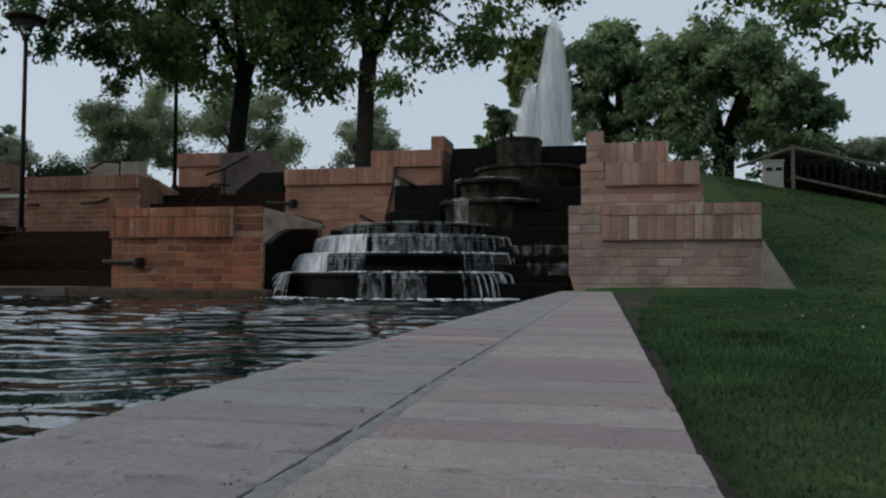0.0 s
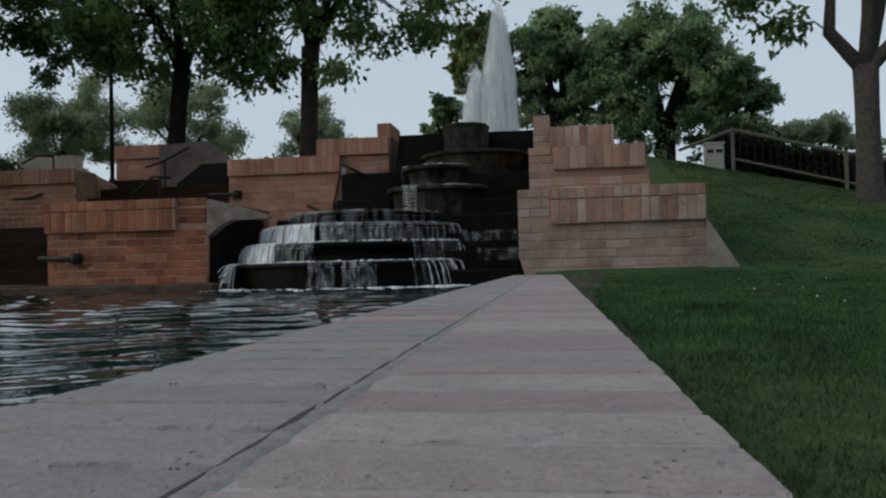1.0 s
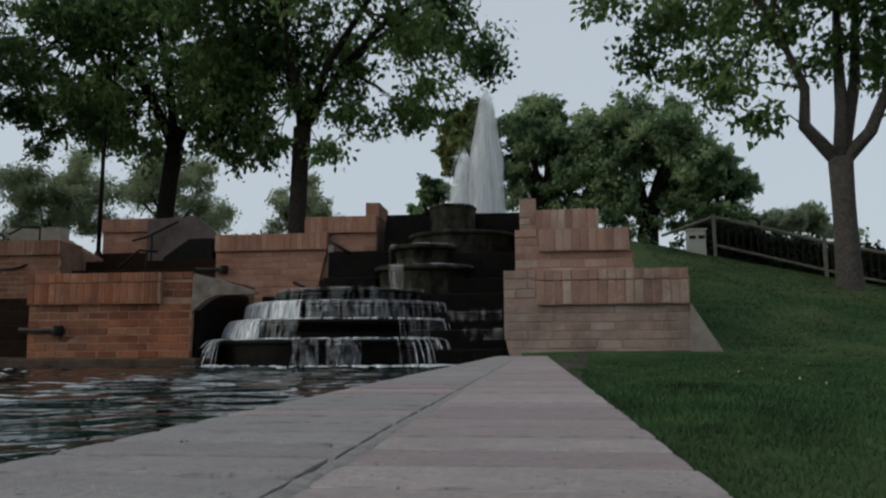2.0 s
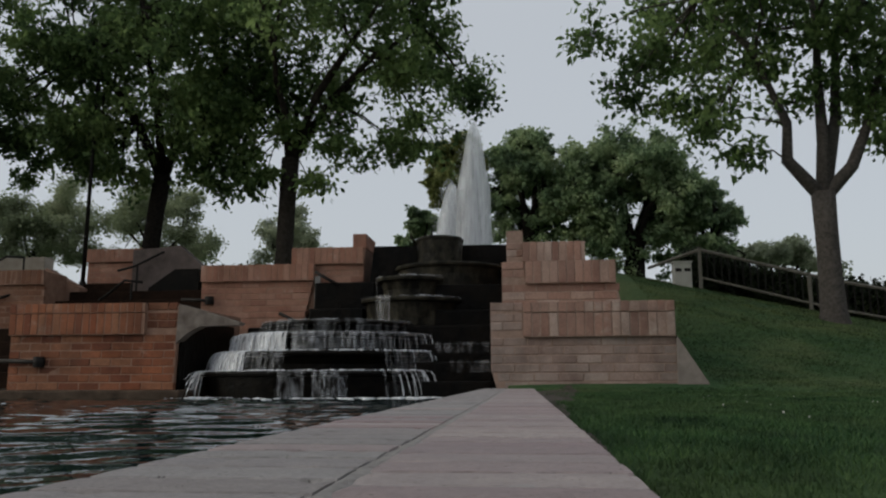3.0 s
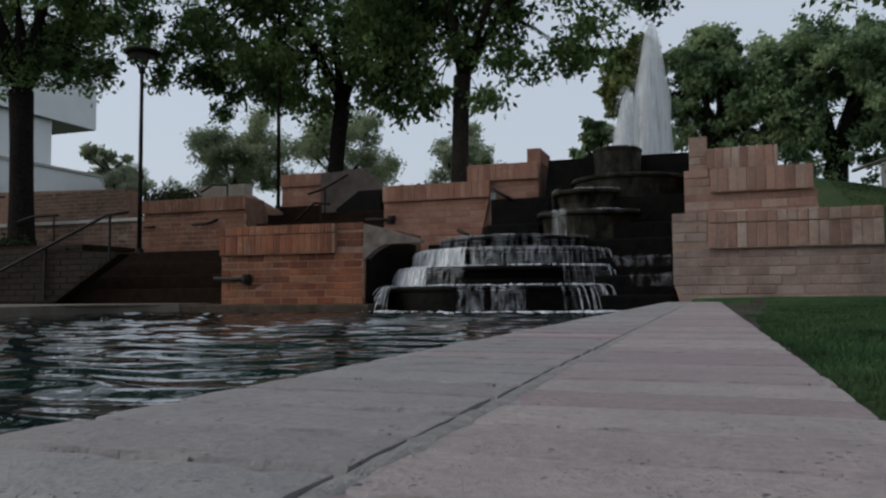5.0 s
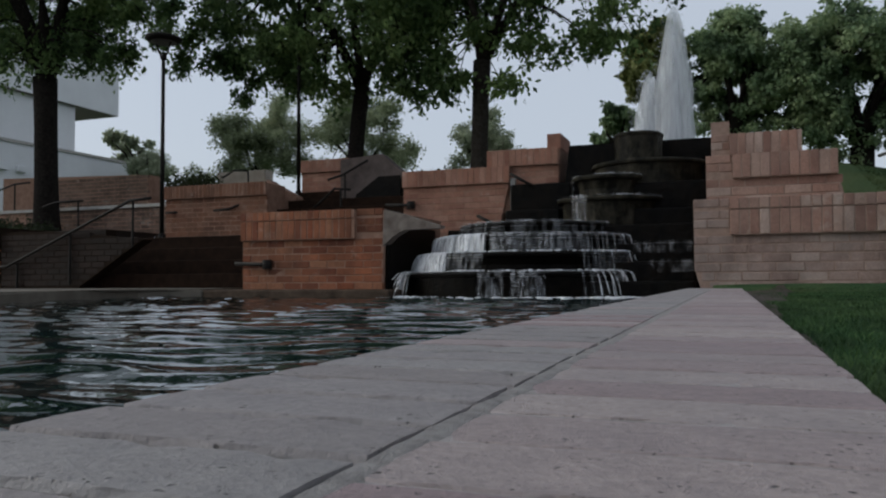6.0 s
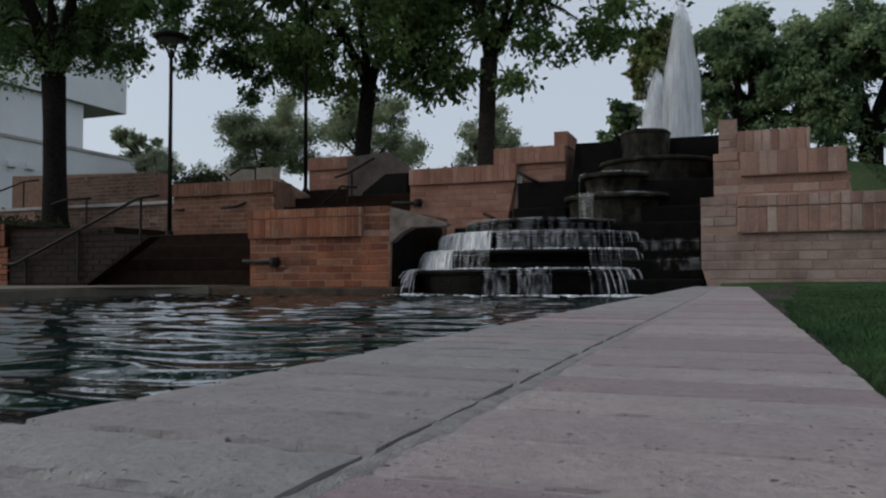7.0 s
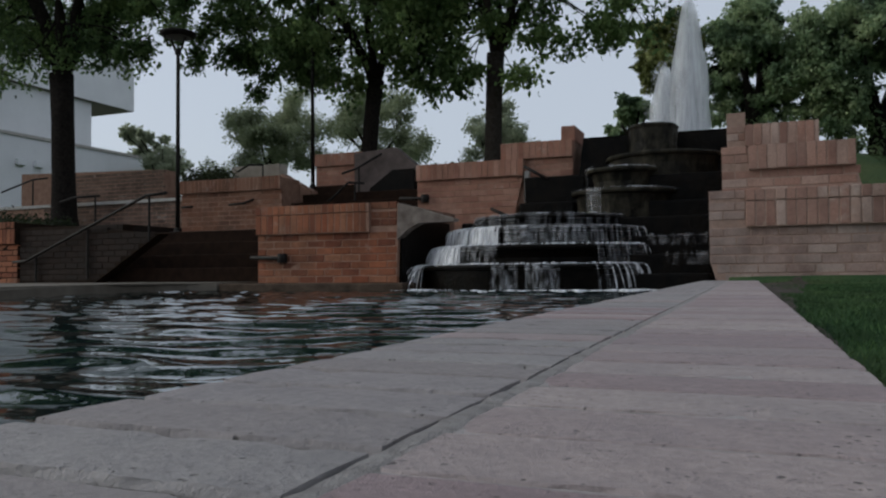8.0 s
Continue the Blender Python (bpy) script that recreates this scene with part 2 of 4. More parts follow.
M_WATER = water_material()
M_FALL = foam_material("falling_water", (40, 40, 4), 0.25, 0.7, 0.8, 0.8)
M_SHEET = foam_material("sheet_of_falling_water", (26, 26, 3.4), 0.24, 0.60, 0.78, 0.82)
M_FALL_THIN = foam_material("thin_falling_water", (30, 30, 2.2), 0.42, 0.75, 0.6, 0.4)
M_FAINT = foam_material("faint_film_of_water", (18, 18, 2.0), 0.45, 0.75, 0.5, 0.28)
M_VEIL = foam_material("veil_of_water", (30, 30, 3), 0.34, 0.75, 0.62, 0.42)
M_THIN_VEIL = foam_material("thin_veil_of_water", (34, 34, 4), 0.42, 0.8, 0.62, 0.45)
M_LIP = foam_material("lip_glint_water", (7, 7, 7), 0.42, 0.85, 0.6, 0.8)
M_FOAM = foam_material("foam", (14, 14, 14), 0.2, 0.6, 0.85, 0.9)
M_JET = foam_material("jet_spray", (14, 14, 1.0), 0.0, 0.75, 0.99, 0.5)
glow = M_JET.node_tree.nodes.new("ShaderNodeBsdfTranslucent")  # fine spray scatters the light right through
glow.inputs["Color"].default_value = (0.98, 0.99, 1.0, 1)
veil_mix = M_JET.node_tree.nodes.new("ShaderNodeMixShader")
see = M_JET.node_tree.nodes.new("ShaderNodeBsdfTransparent")
body = M_JET.node_tree.nodes.new("ShaderNodeMixShader")
body.inputs["Fac"].default_value = 0.62
jet_bsdf = M_JET.node_tree.nodes["Principled BSDF"]
jet_alpha = jet_bsdf.inputs["Alpha"].links[0].from_socket
M_JET.node_tree.links.remove(jet_bsdf.inputs["Alpha"].links[0])
for a, b in ((jet_bsdf.outputs[0], body.inputs[1]), (glow.outputs[0], body.inputs[2]), (jet_alpha, veil_mix.inputs["Fac"]), (see.outputs[0], veil_mix.inputs[1]), (body.outputs[0], veil_mix.inputs[2]), (veil_mix.outputs[0], M_JET.node_tree.nodes["Material Output"].inputs["Surface"])):
    M_JET.node_tree.links.new(a, b)


# ---- mesh helpers ----
def link_mesh(name, me, mat, parent=None, label=""):
    ob = new(name, me)
    if mat:
        me.materials.append(mat)
    if parent:
        ob.parent = parent
    if label:
        ob["label"] = label
    return ob


def part(name, bm, mat, parent=None, label="", smooth=False):
    me = bpy.data.meshes.new(name)
    bmesh.ops.recalc_face_normals(bm, faces=bm.faces)
    if smooth:
        for f in bm.faces:
            f.smooth = True
    bm.to_mesh(me)
    bm.free()
    return link_mesh(name, me, mat, parent, label)


def thing(name, at, label, category, group="", kind=""):
    ob = new(name)
    ob.location = at
    ob.empty_display_size = 0.1
    return tagged(ob, label, category, group, kind)


def add_box(bm, x0, x1, y0, y1, z0, z1, bevel=0.0):
    r = bmesh.ops.create_cube(bm, size=1)
    for v in r["verts"]:
        v.co = Vector((x0 + (v.co.x + 0.5) * (x1 - x0), y0 + (v.co.y + 0.5) * (y1 - y0), z0 + (v.co.z + 0.5) * (z1 - z0)))
    if bevel:
        es = list({e for v in r["verts"] for e in v.link_edges})
        bmesh.ops.bevel(bm, geom=es, offset=bevel, segments=2, affect="EDGES", profile=0.6)
    return bm


def box(x0, x1, y0, y1, z0, z1, bevel=0.0):
    return add_box(bmesh.new(), x0, x1, y0, y1, z0, z1, bevel)


def add_prism(bm, outline, axis, a, b):
    """A flat outline pushed along an axis from a to b."""
    def at(p, d):
        return {"x": (d, p[0], p[1]), "y": (p[0], d, p[1]), "z": (p[0], p[1], d)}[axis]
    lo = [bm.verts.new(at(p, a)) for p in outline]
    hi = [bm.verts.new(at(p, b)) for p in outline]
    n = len(outline)
    bm.faces.new(lo), bm.faces.new(hi)
    for i in range(n):
        bm.faces.new((lo[i], lo[(i + 1) % n], hi[(i + 1) % n], hi[i]))
    return bm


def prism(outline, axis, a, b):
    return add_prism(bmesh.new(), outline, axis, a, b)


def add_tube(bm, pts, radii, sides=8, cap=True):
    """A round tube along points."""
    rings = []
    pts = [Vector(p) for p in pts]
    for i, p in enumerate(pts):
        d = (pts[min(i + 1, len(pts) - 1)] - pts[max(i - 1, 0)]).normalized()
        u = d.orthogonal().normalized() if abs(d.z) > 0.95 else d.cross(Vector((0, 0, 1))).normalized()
        w = d.cross(u)
        r = radii[i] if isinstance(radii, (list, tuple)) else radii
        rings.append([bm.verts.new(p + r * (math.cos(k * math.tau / sides) * u + math.sin(k * math.tau / sides) * w)) for k in range(sides)])
    for a, b in zip(rings, rings[1:]):
        for k in range(sides):
            bm.faces.new((a[k], a[(k + 1) % sides], b[(k + 1) % sides], b[k]))
    if cap:
        bm.faces.new(rings[0]), bm.faces.new(rings[-1])
    return bm


def tube(pts, radii, sides=8):
    return add_tube(bmesh.new(), pts, radii, sides)


def lathe(profile, sides=48, cx=0, cy=0, wobble=0.0):
    """A turned form from (radius, height) pairs, closed at both ends."""
    bm = bmesh.new()
    rings = []
    for r, z in profile:
        rings.append([bm.verts.new((cx + (r + wobble * noise.noise((3 * math.cos(a), 3 * math.sin(a), z * 4))) * math.cos(a), cy + (r + wobble * noise.noise((3 * math.cos(a), 3 * math.sin(a), z * 4))) * math.sin(a), z)) for a in [k * math.tau / sides for k in range(sides)]])
    for a, b in zip(rings, rings[1:]):
        for k in range(sides):
            bm.faces.new((a[k], a[(k + 1) % sides], b[(k + 1) % sides], b[k]))
    bm.faces.new(rings[0]), bm.faces.new(rings[-1])
    return bm


# ---- bricks: shared meshes ----
def brick_mesh(name, w, d, h, mat, seed, bevel=0.0045):
    rnd = random.Random(seed)
    bm = bmesh.new()
    add_box(bm, -w / 2, w / 2, 0, d, -h / 2, h / 2)
    bmesh.ops.bevel(bm, geom=bm.edges[:], offset=bevel, segments=1, affect="EDGES")
    for v in bm.verts:
        v.co += Vector((rnd.uniform(-1, 1), rnd.uniform(-1, 1), rnd.uniform(-1, 1))) * bevel * 0.3
    bmesh.ops.recalc_face_normals(bm, faces=bm.faces)
    me = bpy.data.meshes.new(name)
    bm.to_mesh(me)
    bm.free()
    me.materials.append(mat)
    return me


BRICKS = {}


def brick_set(key, mat):
    for kind, (w, h) in {"course": (0.2, 0.067), "soldier": (0.067, 0.2), "rowlock": (0.067, 0.088)}.items():
        BRICKS[key, kind] = [brick_mesh("brick", w, 0.06, h, mat, s) for s in range(3)]


for key, mat in (("r", M_BRICK_R), ("l", M_BRICK_L), ("d", M_BRICK_D), ("b", M_BRICK_B), ("f", M_BRICK_F), ("u", M_BRICK_U), ("m", M_BRICK_M)):
    brick_set(key, mat)
SIZES = {"course": (0.2, 0.067), "soldier": (0.067, 0.2), "rowlock": (0.067, 0.088)}
JOINT = 0.008


def lay_bricks(parent, key, origin, turn, top, rows, extent, seed, pier=None, foot=None):
    """Courses of brick down from top on a face; extent(z) gives the run's start and end along the face.
    pier: a stretch (a, b) laid in plain courses beside the soldier and cap rows; foot: the bricks of the plain courses."""
    rnd = random.Random(seed)
    base = pose(*origin, 0, 0, turn)

    def put(kind, u0, u1, z, h, proud):
        w = SIZES[kind][0]
        ob = new("brick", rnd.choice(BRICKS[(foot or key) if kind == "course" else key, kind]))
        ob.parent = parent
        ob.matrix_basis = base @ Matrix.LocRotScale(((u0 + u1) / 2, -proud + rnd.uniform(-0.003, 0.003), z - h / 2 - origin[2]), Euler((0, rnd.uniform(-0.006, 0.006), rnd.uniform(-0.01, 0.01))), ((u1 - u0) / w, 1, 1))

    def run(kind, a, b, z, shift, proud):
        w, h = SIZES[kind]
        u = a - (w / 2 if shift else 0)
        while u < b - 0.02:
            s, e = max(u, a), min(u + w, b)
            if e - s > 0.03:
                put(kind, s, e, z, h, proud)
            u += w + JOINT

    z = top
    odd = False
    for kind in rows:
        h = SIZES[kind][1]
        a, b = extent(z - h / 2)
        if pier and kind != "course":
            zz = z
            while zz - 0.05 > z - h:
                run("course", max(a, pier[0]), min(b, pier[1]), zz, odd, 0.006)
                odd = not odd
                zz -= 0.067 + JOINT
            if pier[0] <= a:
                a = pier[1] + JOINT
            else:
                b = pier[0] - JOINT
        proud = {"course": 0.004, "soldier": 0.048, "rowlock": 0.054}[kind]
        run(kind, a, b, z, odd and kind == "course", proud)
        if kind != "course":
            bed = part("mortar_bed", box(a, b, 0.004 - proud, 0.0, z - h - 0.004 - origin[2], z - 0.004 - origin[2]), parent.data.materials[0], parent)
            bed.matrix_basis = base
        odd = not odd
        z -= h + JOINT
    return z


# mortar to match, with the same shade in its colour
M_BRICK_D2 = plain("shade_dark_mortar", (0.012, 0.008, 0.005), (0.024, 0.015, 0.0095), 0.95, 14, spec=0.1)
M_CLOVER = plain("clover_white", (0.3, 0.31, 0.28), (0.5, 0.5, 0.46), 0.9, 40)
M_BRICK_G = plain("brown_grey_brick_face", (0.18, 0.095, 0.062), (0.29, 0.175, 0.125), 0.9, 9)
M_CONCRETE_D = plain("stained_concrete", (0.085, 0.065, 0.052), (0.22, 0.185, 0.16), 0.9, 8)


# ---- ground, hill and pond basin ----
POND = [(-0.19, -4.0), (-0.19, 5.9), (-5.2, 5.78), (-5.75, 5.45), (-5.65, 4.6), (-5.3, 3.3), (-5.1, 1.0), (-5.0, -4.0)]
WATER_Z = -0.095


def step01(t):
    t = min(1.0, max(0.0, t))
    return t * t * (3 - 2 * t)


def hill(x, y):
    """The height of the open ground."""
    if x > -0.15:
        top = min(1.95, max(0.25, 2.22 - 0.232 * max(x, 1.5)))
        z = top * step01((y - 4.9) / 7.2) * step01((x + 1.0) / 1.2)
        z += 0.012 * noise.noise((x * 1.3, y * 1.3, 0)) + 0.02 * noise.noise((x * 0.4, y * 0.4, 3))
        return z - 0.03
    if y < -4.3:
        return -0.03
    if x > -3.6:
        return -0.6 + 2.0 * step01((y - 8.3) / 0.6)
    return -0.6 + 0.55 * step01((-5.5 - x) / 0.8 if y < 6 else 1.0) + 1.3 * step01((y - 9.5) / 2.5)


def spaced(lo, hi, near_lo, near_hi, step, far):
    out, v = [], near_lo
    while v <= near_hi + 1e-6:
        out.append(v)
        v += step
    d = step
    while out[-1] < hi:
        d *= far
        out.append(out[-1] + d)
    d = step
    while out[0] > lo:
        d *= far
        out.insert(0, out[0] - d)
    return out


gx = spaced(-900, 900, -6.5, 8.0, 0.25, 1.35)
gx = sorted(set([round(v, 3) for v in gx] + [0.2, -0.15, -0.16]))
gy = spaced(-900, 1500, -3.0, 13.0, 0.25, 1.35)
verts = [(x, y, hill(x, y) - (0.0 if y < 16 else 0.03 * min(y - 16, 60))) for y in gy for x in gx]
nx = len(gx)
faces = [(j * nx + i, j * nx + i + 1, (j + 1) * nx + i + 1, (j + 1) * nx + i) for j in range(len(gy) - 1) for i in range(nx - 1)]
me = bpy.data.meshes.new("ground")
me.from_pydata(verts, [], faces)
me.polygons.foreach_set("use_smooth", [True] * len(faces))
ground = tagged(link_mesh("ground", me, M_LAWN), "short green lawn rising to a grassy slope", "lawn", kind="structure")

# pond water: a rippled sheet
rx, ry = np.arange(-5.9, -0.149, 0.023), np.arange(-3.99, 6.0, 0.023)


def ripple(x, y):
    """Rings of waves that spread from the foot of the cascade, broken up by smaller ones."""
    r = math.hypot(x + 1.87, y - 7.0) + 0.15 * noise.noise((x * 1.5, y * 1.5, 0.3)) + 0.06 * noise.noise((x * 4.0, y * 4.0, 1.7))
    swell = 0.65 + 0.7 * noise.noise((x * 1.1, y * 1.7, 4.1))
    z = 0.0072 * swell * math.sin(r * 21.0) + 0.0027 * math.sin(r * 41.0 + 2.0 * noise.noise((x * 2.3, y * 2.3, 7)) + 3 * x)
    z += 0.0095 * noise.noise((x * 3.0, y * 4.2, 2.9)) + 0.0028 * noise.noise((x * 9.0, y * 15.0, 5.3))
    fall = math.exp(-max(0, 5.6 - y) / 1.1)
    return WATER_Z + z * (1.0 + 0.9 * fall)


wv = [(float(x), float(y), ripple(float(x), float(y))) for y in ry for x in rx]
nx = len(rx)
wf = [(j * nx + i, j * nx + i + 1, (j + 1) * nx + i + 1, (j + 1) * nx + i) for j in range(len(ry) - 1) for i in range(nx - 1)]
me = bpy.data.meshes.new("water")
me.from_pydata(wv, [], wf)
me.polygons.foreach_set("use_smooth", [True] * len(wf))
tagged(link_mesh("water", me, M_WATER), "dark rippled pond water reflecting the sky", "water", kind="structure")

# pond wall under the coping
tagged(part("pond_wall", box(-0.185, 0.185, -4.0, 5.62, -0.6, -0.093), M_MORTAR), "low pond wall under the brick coping", "wall", kind="structure")

tagged(part("pond_wall", box(-5.3, -0.21, -4.3, -4.0, -0.6, 0.0, 0.01), M_CONCRETE), "concrete end wall of the pond", "wall", kind="structure")

# plaza on the far side of the pond, with a rounded edge
rim = [(-5.2, 5.78), (-5.55, 5.70), (-5.75, 5.45), (-5.75, 5.0), (-5.65, 4.6), (-5.3, 3.3), (-5.1, 1.0), (-5.0, -4.0)]
outline = rim + [(-16, -4.0), (-16, 6.6), (-5.2, 6.6)]
bm = prism(outline, "z", -0.5, 0.0)
bmesh.ops.bevel(bm, geom=[e for e in bm.edges if all(v.co.z > -0.01 for v in e.verts)], offset=0.025, segments=3, affect="EDGES")
tagged(part("pond_kerb", box(-5.196, -3.0, 5.80, 6.6, -0.5, -0.012, 0.02), plain("damp_brown_kerb", (0.03, 0.02, 0.013), (0.085, 0.06, 0.042), 0.8, 7, spec=0.15)), "damp brown kerb between the pond and the brick block", "kerb", kind="structure")
tagged(part("plaza", bm, M_PAVE), "buff concrete plaza with a rounded pond edge", "paving", kind="structure")

# ---- coping of two rows of bricks on edge ----
coping = tagged(part("coping", box(0.004, 0.207, -4.0, 5.615, -0.092, -0.0023), M_MORTAR_C), "worn brick coping of the pond, two rows of pink and grey bricks", "coping", kind="structure")


# a darker bed under the left row than under the right
part("mortar_bed", box(-0.203, 0.0, -4.0, 5.615, -0.092, -0.013), plain("dark_joint_mortar", (0.018, 0.016, 0.015), (0.06, 0.055, 0.05), 0.95, 24, bump=0.8), coping)


def coping_brick(seed, mat):
    """A worn brick on edge, with softened arrises and chipped corners."""
    rnd = random.Random(seed)
    bm = bmesh.new()
    n = 12
    rows = []
    for j, (v, z) in enumerate(((-0.0352, -0.09), (-0.0352, -0.0045), (-0.0330, -0.0006), (0.0, 0.0), (0.0330, -0.0006), (0.0352, -0.0045), (0.0352, -0.09))):
        row = []
        for i in range(n + 1):
            x = -0.1 + 0.2 * i / n
            edge = 0.0 if j == 3 else 0.0016 * noise.noise((x * 60 + seed * 7.1, j * 1.7, 0)) + 0.0012 * noise.noise((x * 190 + seed * 3.3, j, 4))
            chip = max(0.0, noise.noise((x * 45 + seed * 5.3, j * 2.1, 9)) - 0.35) * 0.008 if j in (1, 2, 4, 5) else 0.0
            drop = 0.0005 if i in (0, n) and 0 < j < 6 else 0.0
            row.append(bm.verts.new((x, v + edge - (chip if v > 0 else -chip), z - drop - chip + 0.0006 * noise.noise((x * 30, v * 60, seed)))))
        rows.append(row)
    for p, q in zip(rows, rows[1:]):
        for i in range(n):
            bm.faces.new((p[i], p[i + 1], q[i + 1], q[i]))
    for i in (0, n):
        bm.faces.new([r[i] for r in rows])
    bmesh.ops.recalc_face_normals(bm, faces=bm.faces)
    me = bpy.data.meshes.new("brick")
    bm.to_mesh(me)
    bm.free()
    me.materials.append(mat)
    return me


# worn mortar fillet between the two rows, with a broken crack along it
bm = bmesh.new()
row = []
for i in range(900):
    y = -1.6 + i * 0.008
    gap = max(-0.002, -0.0012 + 0.0035 * noise.noise((y * 5.3, 0, 5)) + 0.0034 * noise.noise((y * 37, 2, 5)) + 0.002 * noise.noise((y * 110, 4, 5)))
    top = -0.0008 + 0.0016 * noise.noise((y * 40, 7, 1))
    row.append([bm.verts.new(q) for q in ((-0.0125, y, -0.0042 - 2.2 * max(0.0, gap)), (-0.0085 + gap, y, top - 0.0026), (-0.0035 + gap * 0.6, y, top), (0.002, y, top - 0.0003), (0.0075, y, -0.0022))])
for p, q in zip(row, row[1:]):
    for k in range(4):
        bm.faces.new((p[k], p[k + 1], q[k + 1], q[k]))
bmesh.ops.recalc_face_normals(bm, faces=bm.faces)
part("mortar_joint", bm, plain("worn_joint_mortar", (0.24, 0.225, 0.215), (0.43, 0.40, 0.385), 0.9, 60, bump=1.0, dist=0.006), coping)


# ---- retaining walls ----
def wall_block(name, outline, y0, y1, label, mat=M_MORTAR):
    """The mortared core of a wall, its front at y0."""
    return tagged(part(name, prism(outline, "y", y0, y1), mat), label, "wall", kind="structure")


# right of the cascade, three steps up
W1 = wall_block("retaining_wall", [(-0.02, -0.3), (1.66, -0.3), (1.66, 0.0), (1.405, 0.435), (1.405, 0.715), (-0.145, 0.715), (-0.145, 0.16)], 5.64, 6.6, "pale weathered brick retaining wall with a soldier course and battered foot")
W2 = wall_block("retaining_wall", [(-0.05, 0.5), (1.03, 0.5), (1.02, 0.76), (0.975, 0.94), (0.975, 1.125), (-0.05, 1.125)], 6.0, 7.4, "pale weathered brick retaining wall, second step")
W3 = wall_block("retaining_wall", [(-0.02, 1.0), (0.78, 1.0), (0.78, 1.455), (0.15, 1.455), (0.15, 1.60), (-0.02, 1.60)], 6.85, 9.0, "pale weathered brick retaining wall, highest step")
tagged(part("batter_slab", prism([(1.412, 0.435), (1.69, -0.02), (1.66, -0.3), (1.40, -0.3)], "y", 5.60, 6.55), plain("brown_grey_mortar", (0.15, 0.125, 0.108), (0.26, 0.22, 0.19), 0.9, 9)), "grey mortared slope at the end of the wall", "wall", kind="structure")

# left of the cascade
LB = wall_block("retaining_wall", [(-4.82, -0.3), (-3.16, -0.3), (-3.13, 0.79), (-4.82, 0.79)], 6.0, 7.6, "orange brick block beside the pond with a soldier course", M_BRICK_G)
tagged(part("cascade_side", prism([(6.05, 0.70), (7.4, 0.66), (7.4, -0.3), (6.05, -0.3)], "x", -3.155, -3.12), M_STONE_WET_SHADE), "wet side wall of the cascade, near black for its shade", "wall", kind="structure")
tagged(part("wing_wall", prism([(-3.145, 0.42), (-3.128, 0.795), (-2.95, 0.75), (-2.52, 0.615), (-2.53, 0.59), (-2.9, 0.585), (-3.03, 0.52)], "y", 5.985, 6.12), M_CONCRETE_D), "stained concrete sloping wing at the end of the brick block", "wall", kind="structure")
UW = wall_block("retaining_wall", [(-3.79, 0.3), (-2.49, 0.3), (-2.49, 0.82), (-2.37, 1.32), (-2.37, 1.455), (-3.79, 1.455)], 8.0, 8.5, "orange brick upper retaining wall with a soldier course", M_BRICK_G)
UC = wall_block("retaining_wall", [(-2.67, 0.9), (-1.80, 0.9), (-1.80, 1.24), (-1.76, 1.66), (-2.67, 1.66)], 8.06, 9.2, "orange brick highest wall beside the cascade", M_BRICK_G)
post = thing("gate_post", (-1.84, 8.15, 1.66), "short square brick post on the end of the wall", "post")
part("core", box(-0.08, 0.09, -0.09, 0.5, 0.0, 0.185, 0.01), M_BRICK_U, post)
tagged(part("fin_wall", prism([(8.0, 0.80), (8.0, 1.32), (8.5, 1.32), (8.5, 0.80)], "x", -2.368, -2.31), M_CONCRETE), "grey concrete edge of the upper wall", "wall", kind="structure")
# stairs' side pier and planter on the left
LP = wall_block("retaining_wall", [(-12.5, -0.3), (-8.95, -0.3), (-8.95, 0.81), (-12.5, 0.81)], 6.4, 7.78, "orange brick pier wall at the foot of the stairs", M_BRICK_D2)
PL = wall_block("planter_wall", [(-12.5, -0.3), (-8.5, -0.3), (-8.5, 0.86), (-12.5, 0.86)], 7.8, 8.0, "brick planter wall in shade-dark tones", M_BRICK_D2)
tagged(part("planter_wall", box(-8.7, -8.5, 8.0, 9.2, -0.3, 0.86), M_BRICK_D), "brick planter side beside the stairs in shade-dark tones", "wall", kind="structure")
tagged(part("planter_soil", box(-12.5, -8.72, 8.02, 9.3, -0.3, 0.83), M_SOIL), "dark soil of the raised planter", "soil", kind="structure")
WD = wall_block("retaining_wall", [(-8.35, 0.3), (-6.45, 0.3), (-6.45, 1.58), (-8.35, 1.58)], 8.9, 9.4, "orange brick wall behind the lamp", M_BRICK_G)
WT = wall_block("retaining_wall", [(-13.5, 0.3), (-8.3, 0.3), (-8.3, 1.38), (-13.5, 1.38)], 9.6, 10.0, "brown brick terrace wall", M_BRICK_G)
tagged(part("terrace", box(-13.5, -8.3, 9.56, 11.4, 1.38, 1.44, 0.01), M_CONCRETE), "pale concrete terrace edge", "paving", kind="structure")
WU = wall_block("retaining_wall", [(-14.5, 1.0), (-10.6, 1.0), (-10.6, 2.2), (-14.5, 2.32)], 11.0, 11.4, "brown brick upper terrace wall", M_BRICK_G)
MW = wall_block("retaining_wall", [(-6.5, 0.6), (-5.62, 0.6), (-5.62, 2.06), (-6.5, 2.06)], 10.0, 10.6, "orange brick pier beside the upper stairs", M_BRICK_G)
tagged(part("upper_terrace", box(-14, -4.0, 10.6, 16, 0.5, 1.5), M_PAVE), "paved upper terrace", "paving", kind="structure")
tagged(part("wing_wall", prism([(-5.62, 1.2), (-5.62, 2.0), (-4.9, 2.05), (-4.2, 1.45), (-4.2, 1.2)], "y", 9.7, 9.9), plain("mauve_grey_stucco", (0.052, 0.039, 0.034), (0.115, 0.088, 0.078), 0.9, 6)), "mauve grey sloping side wall of the upper stairs", "wall", kind="structure")


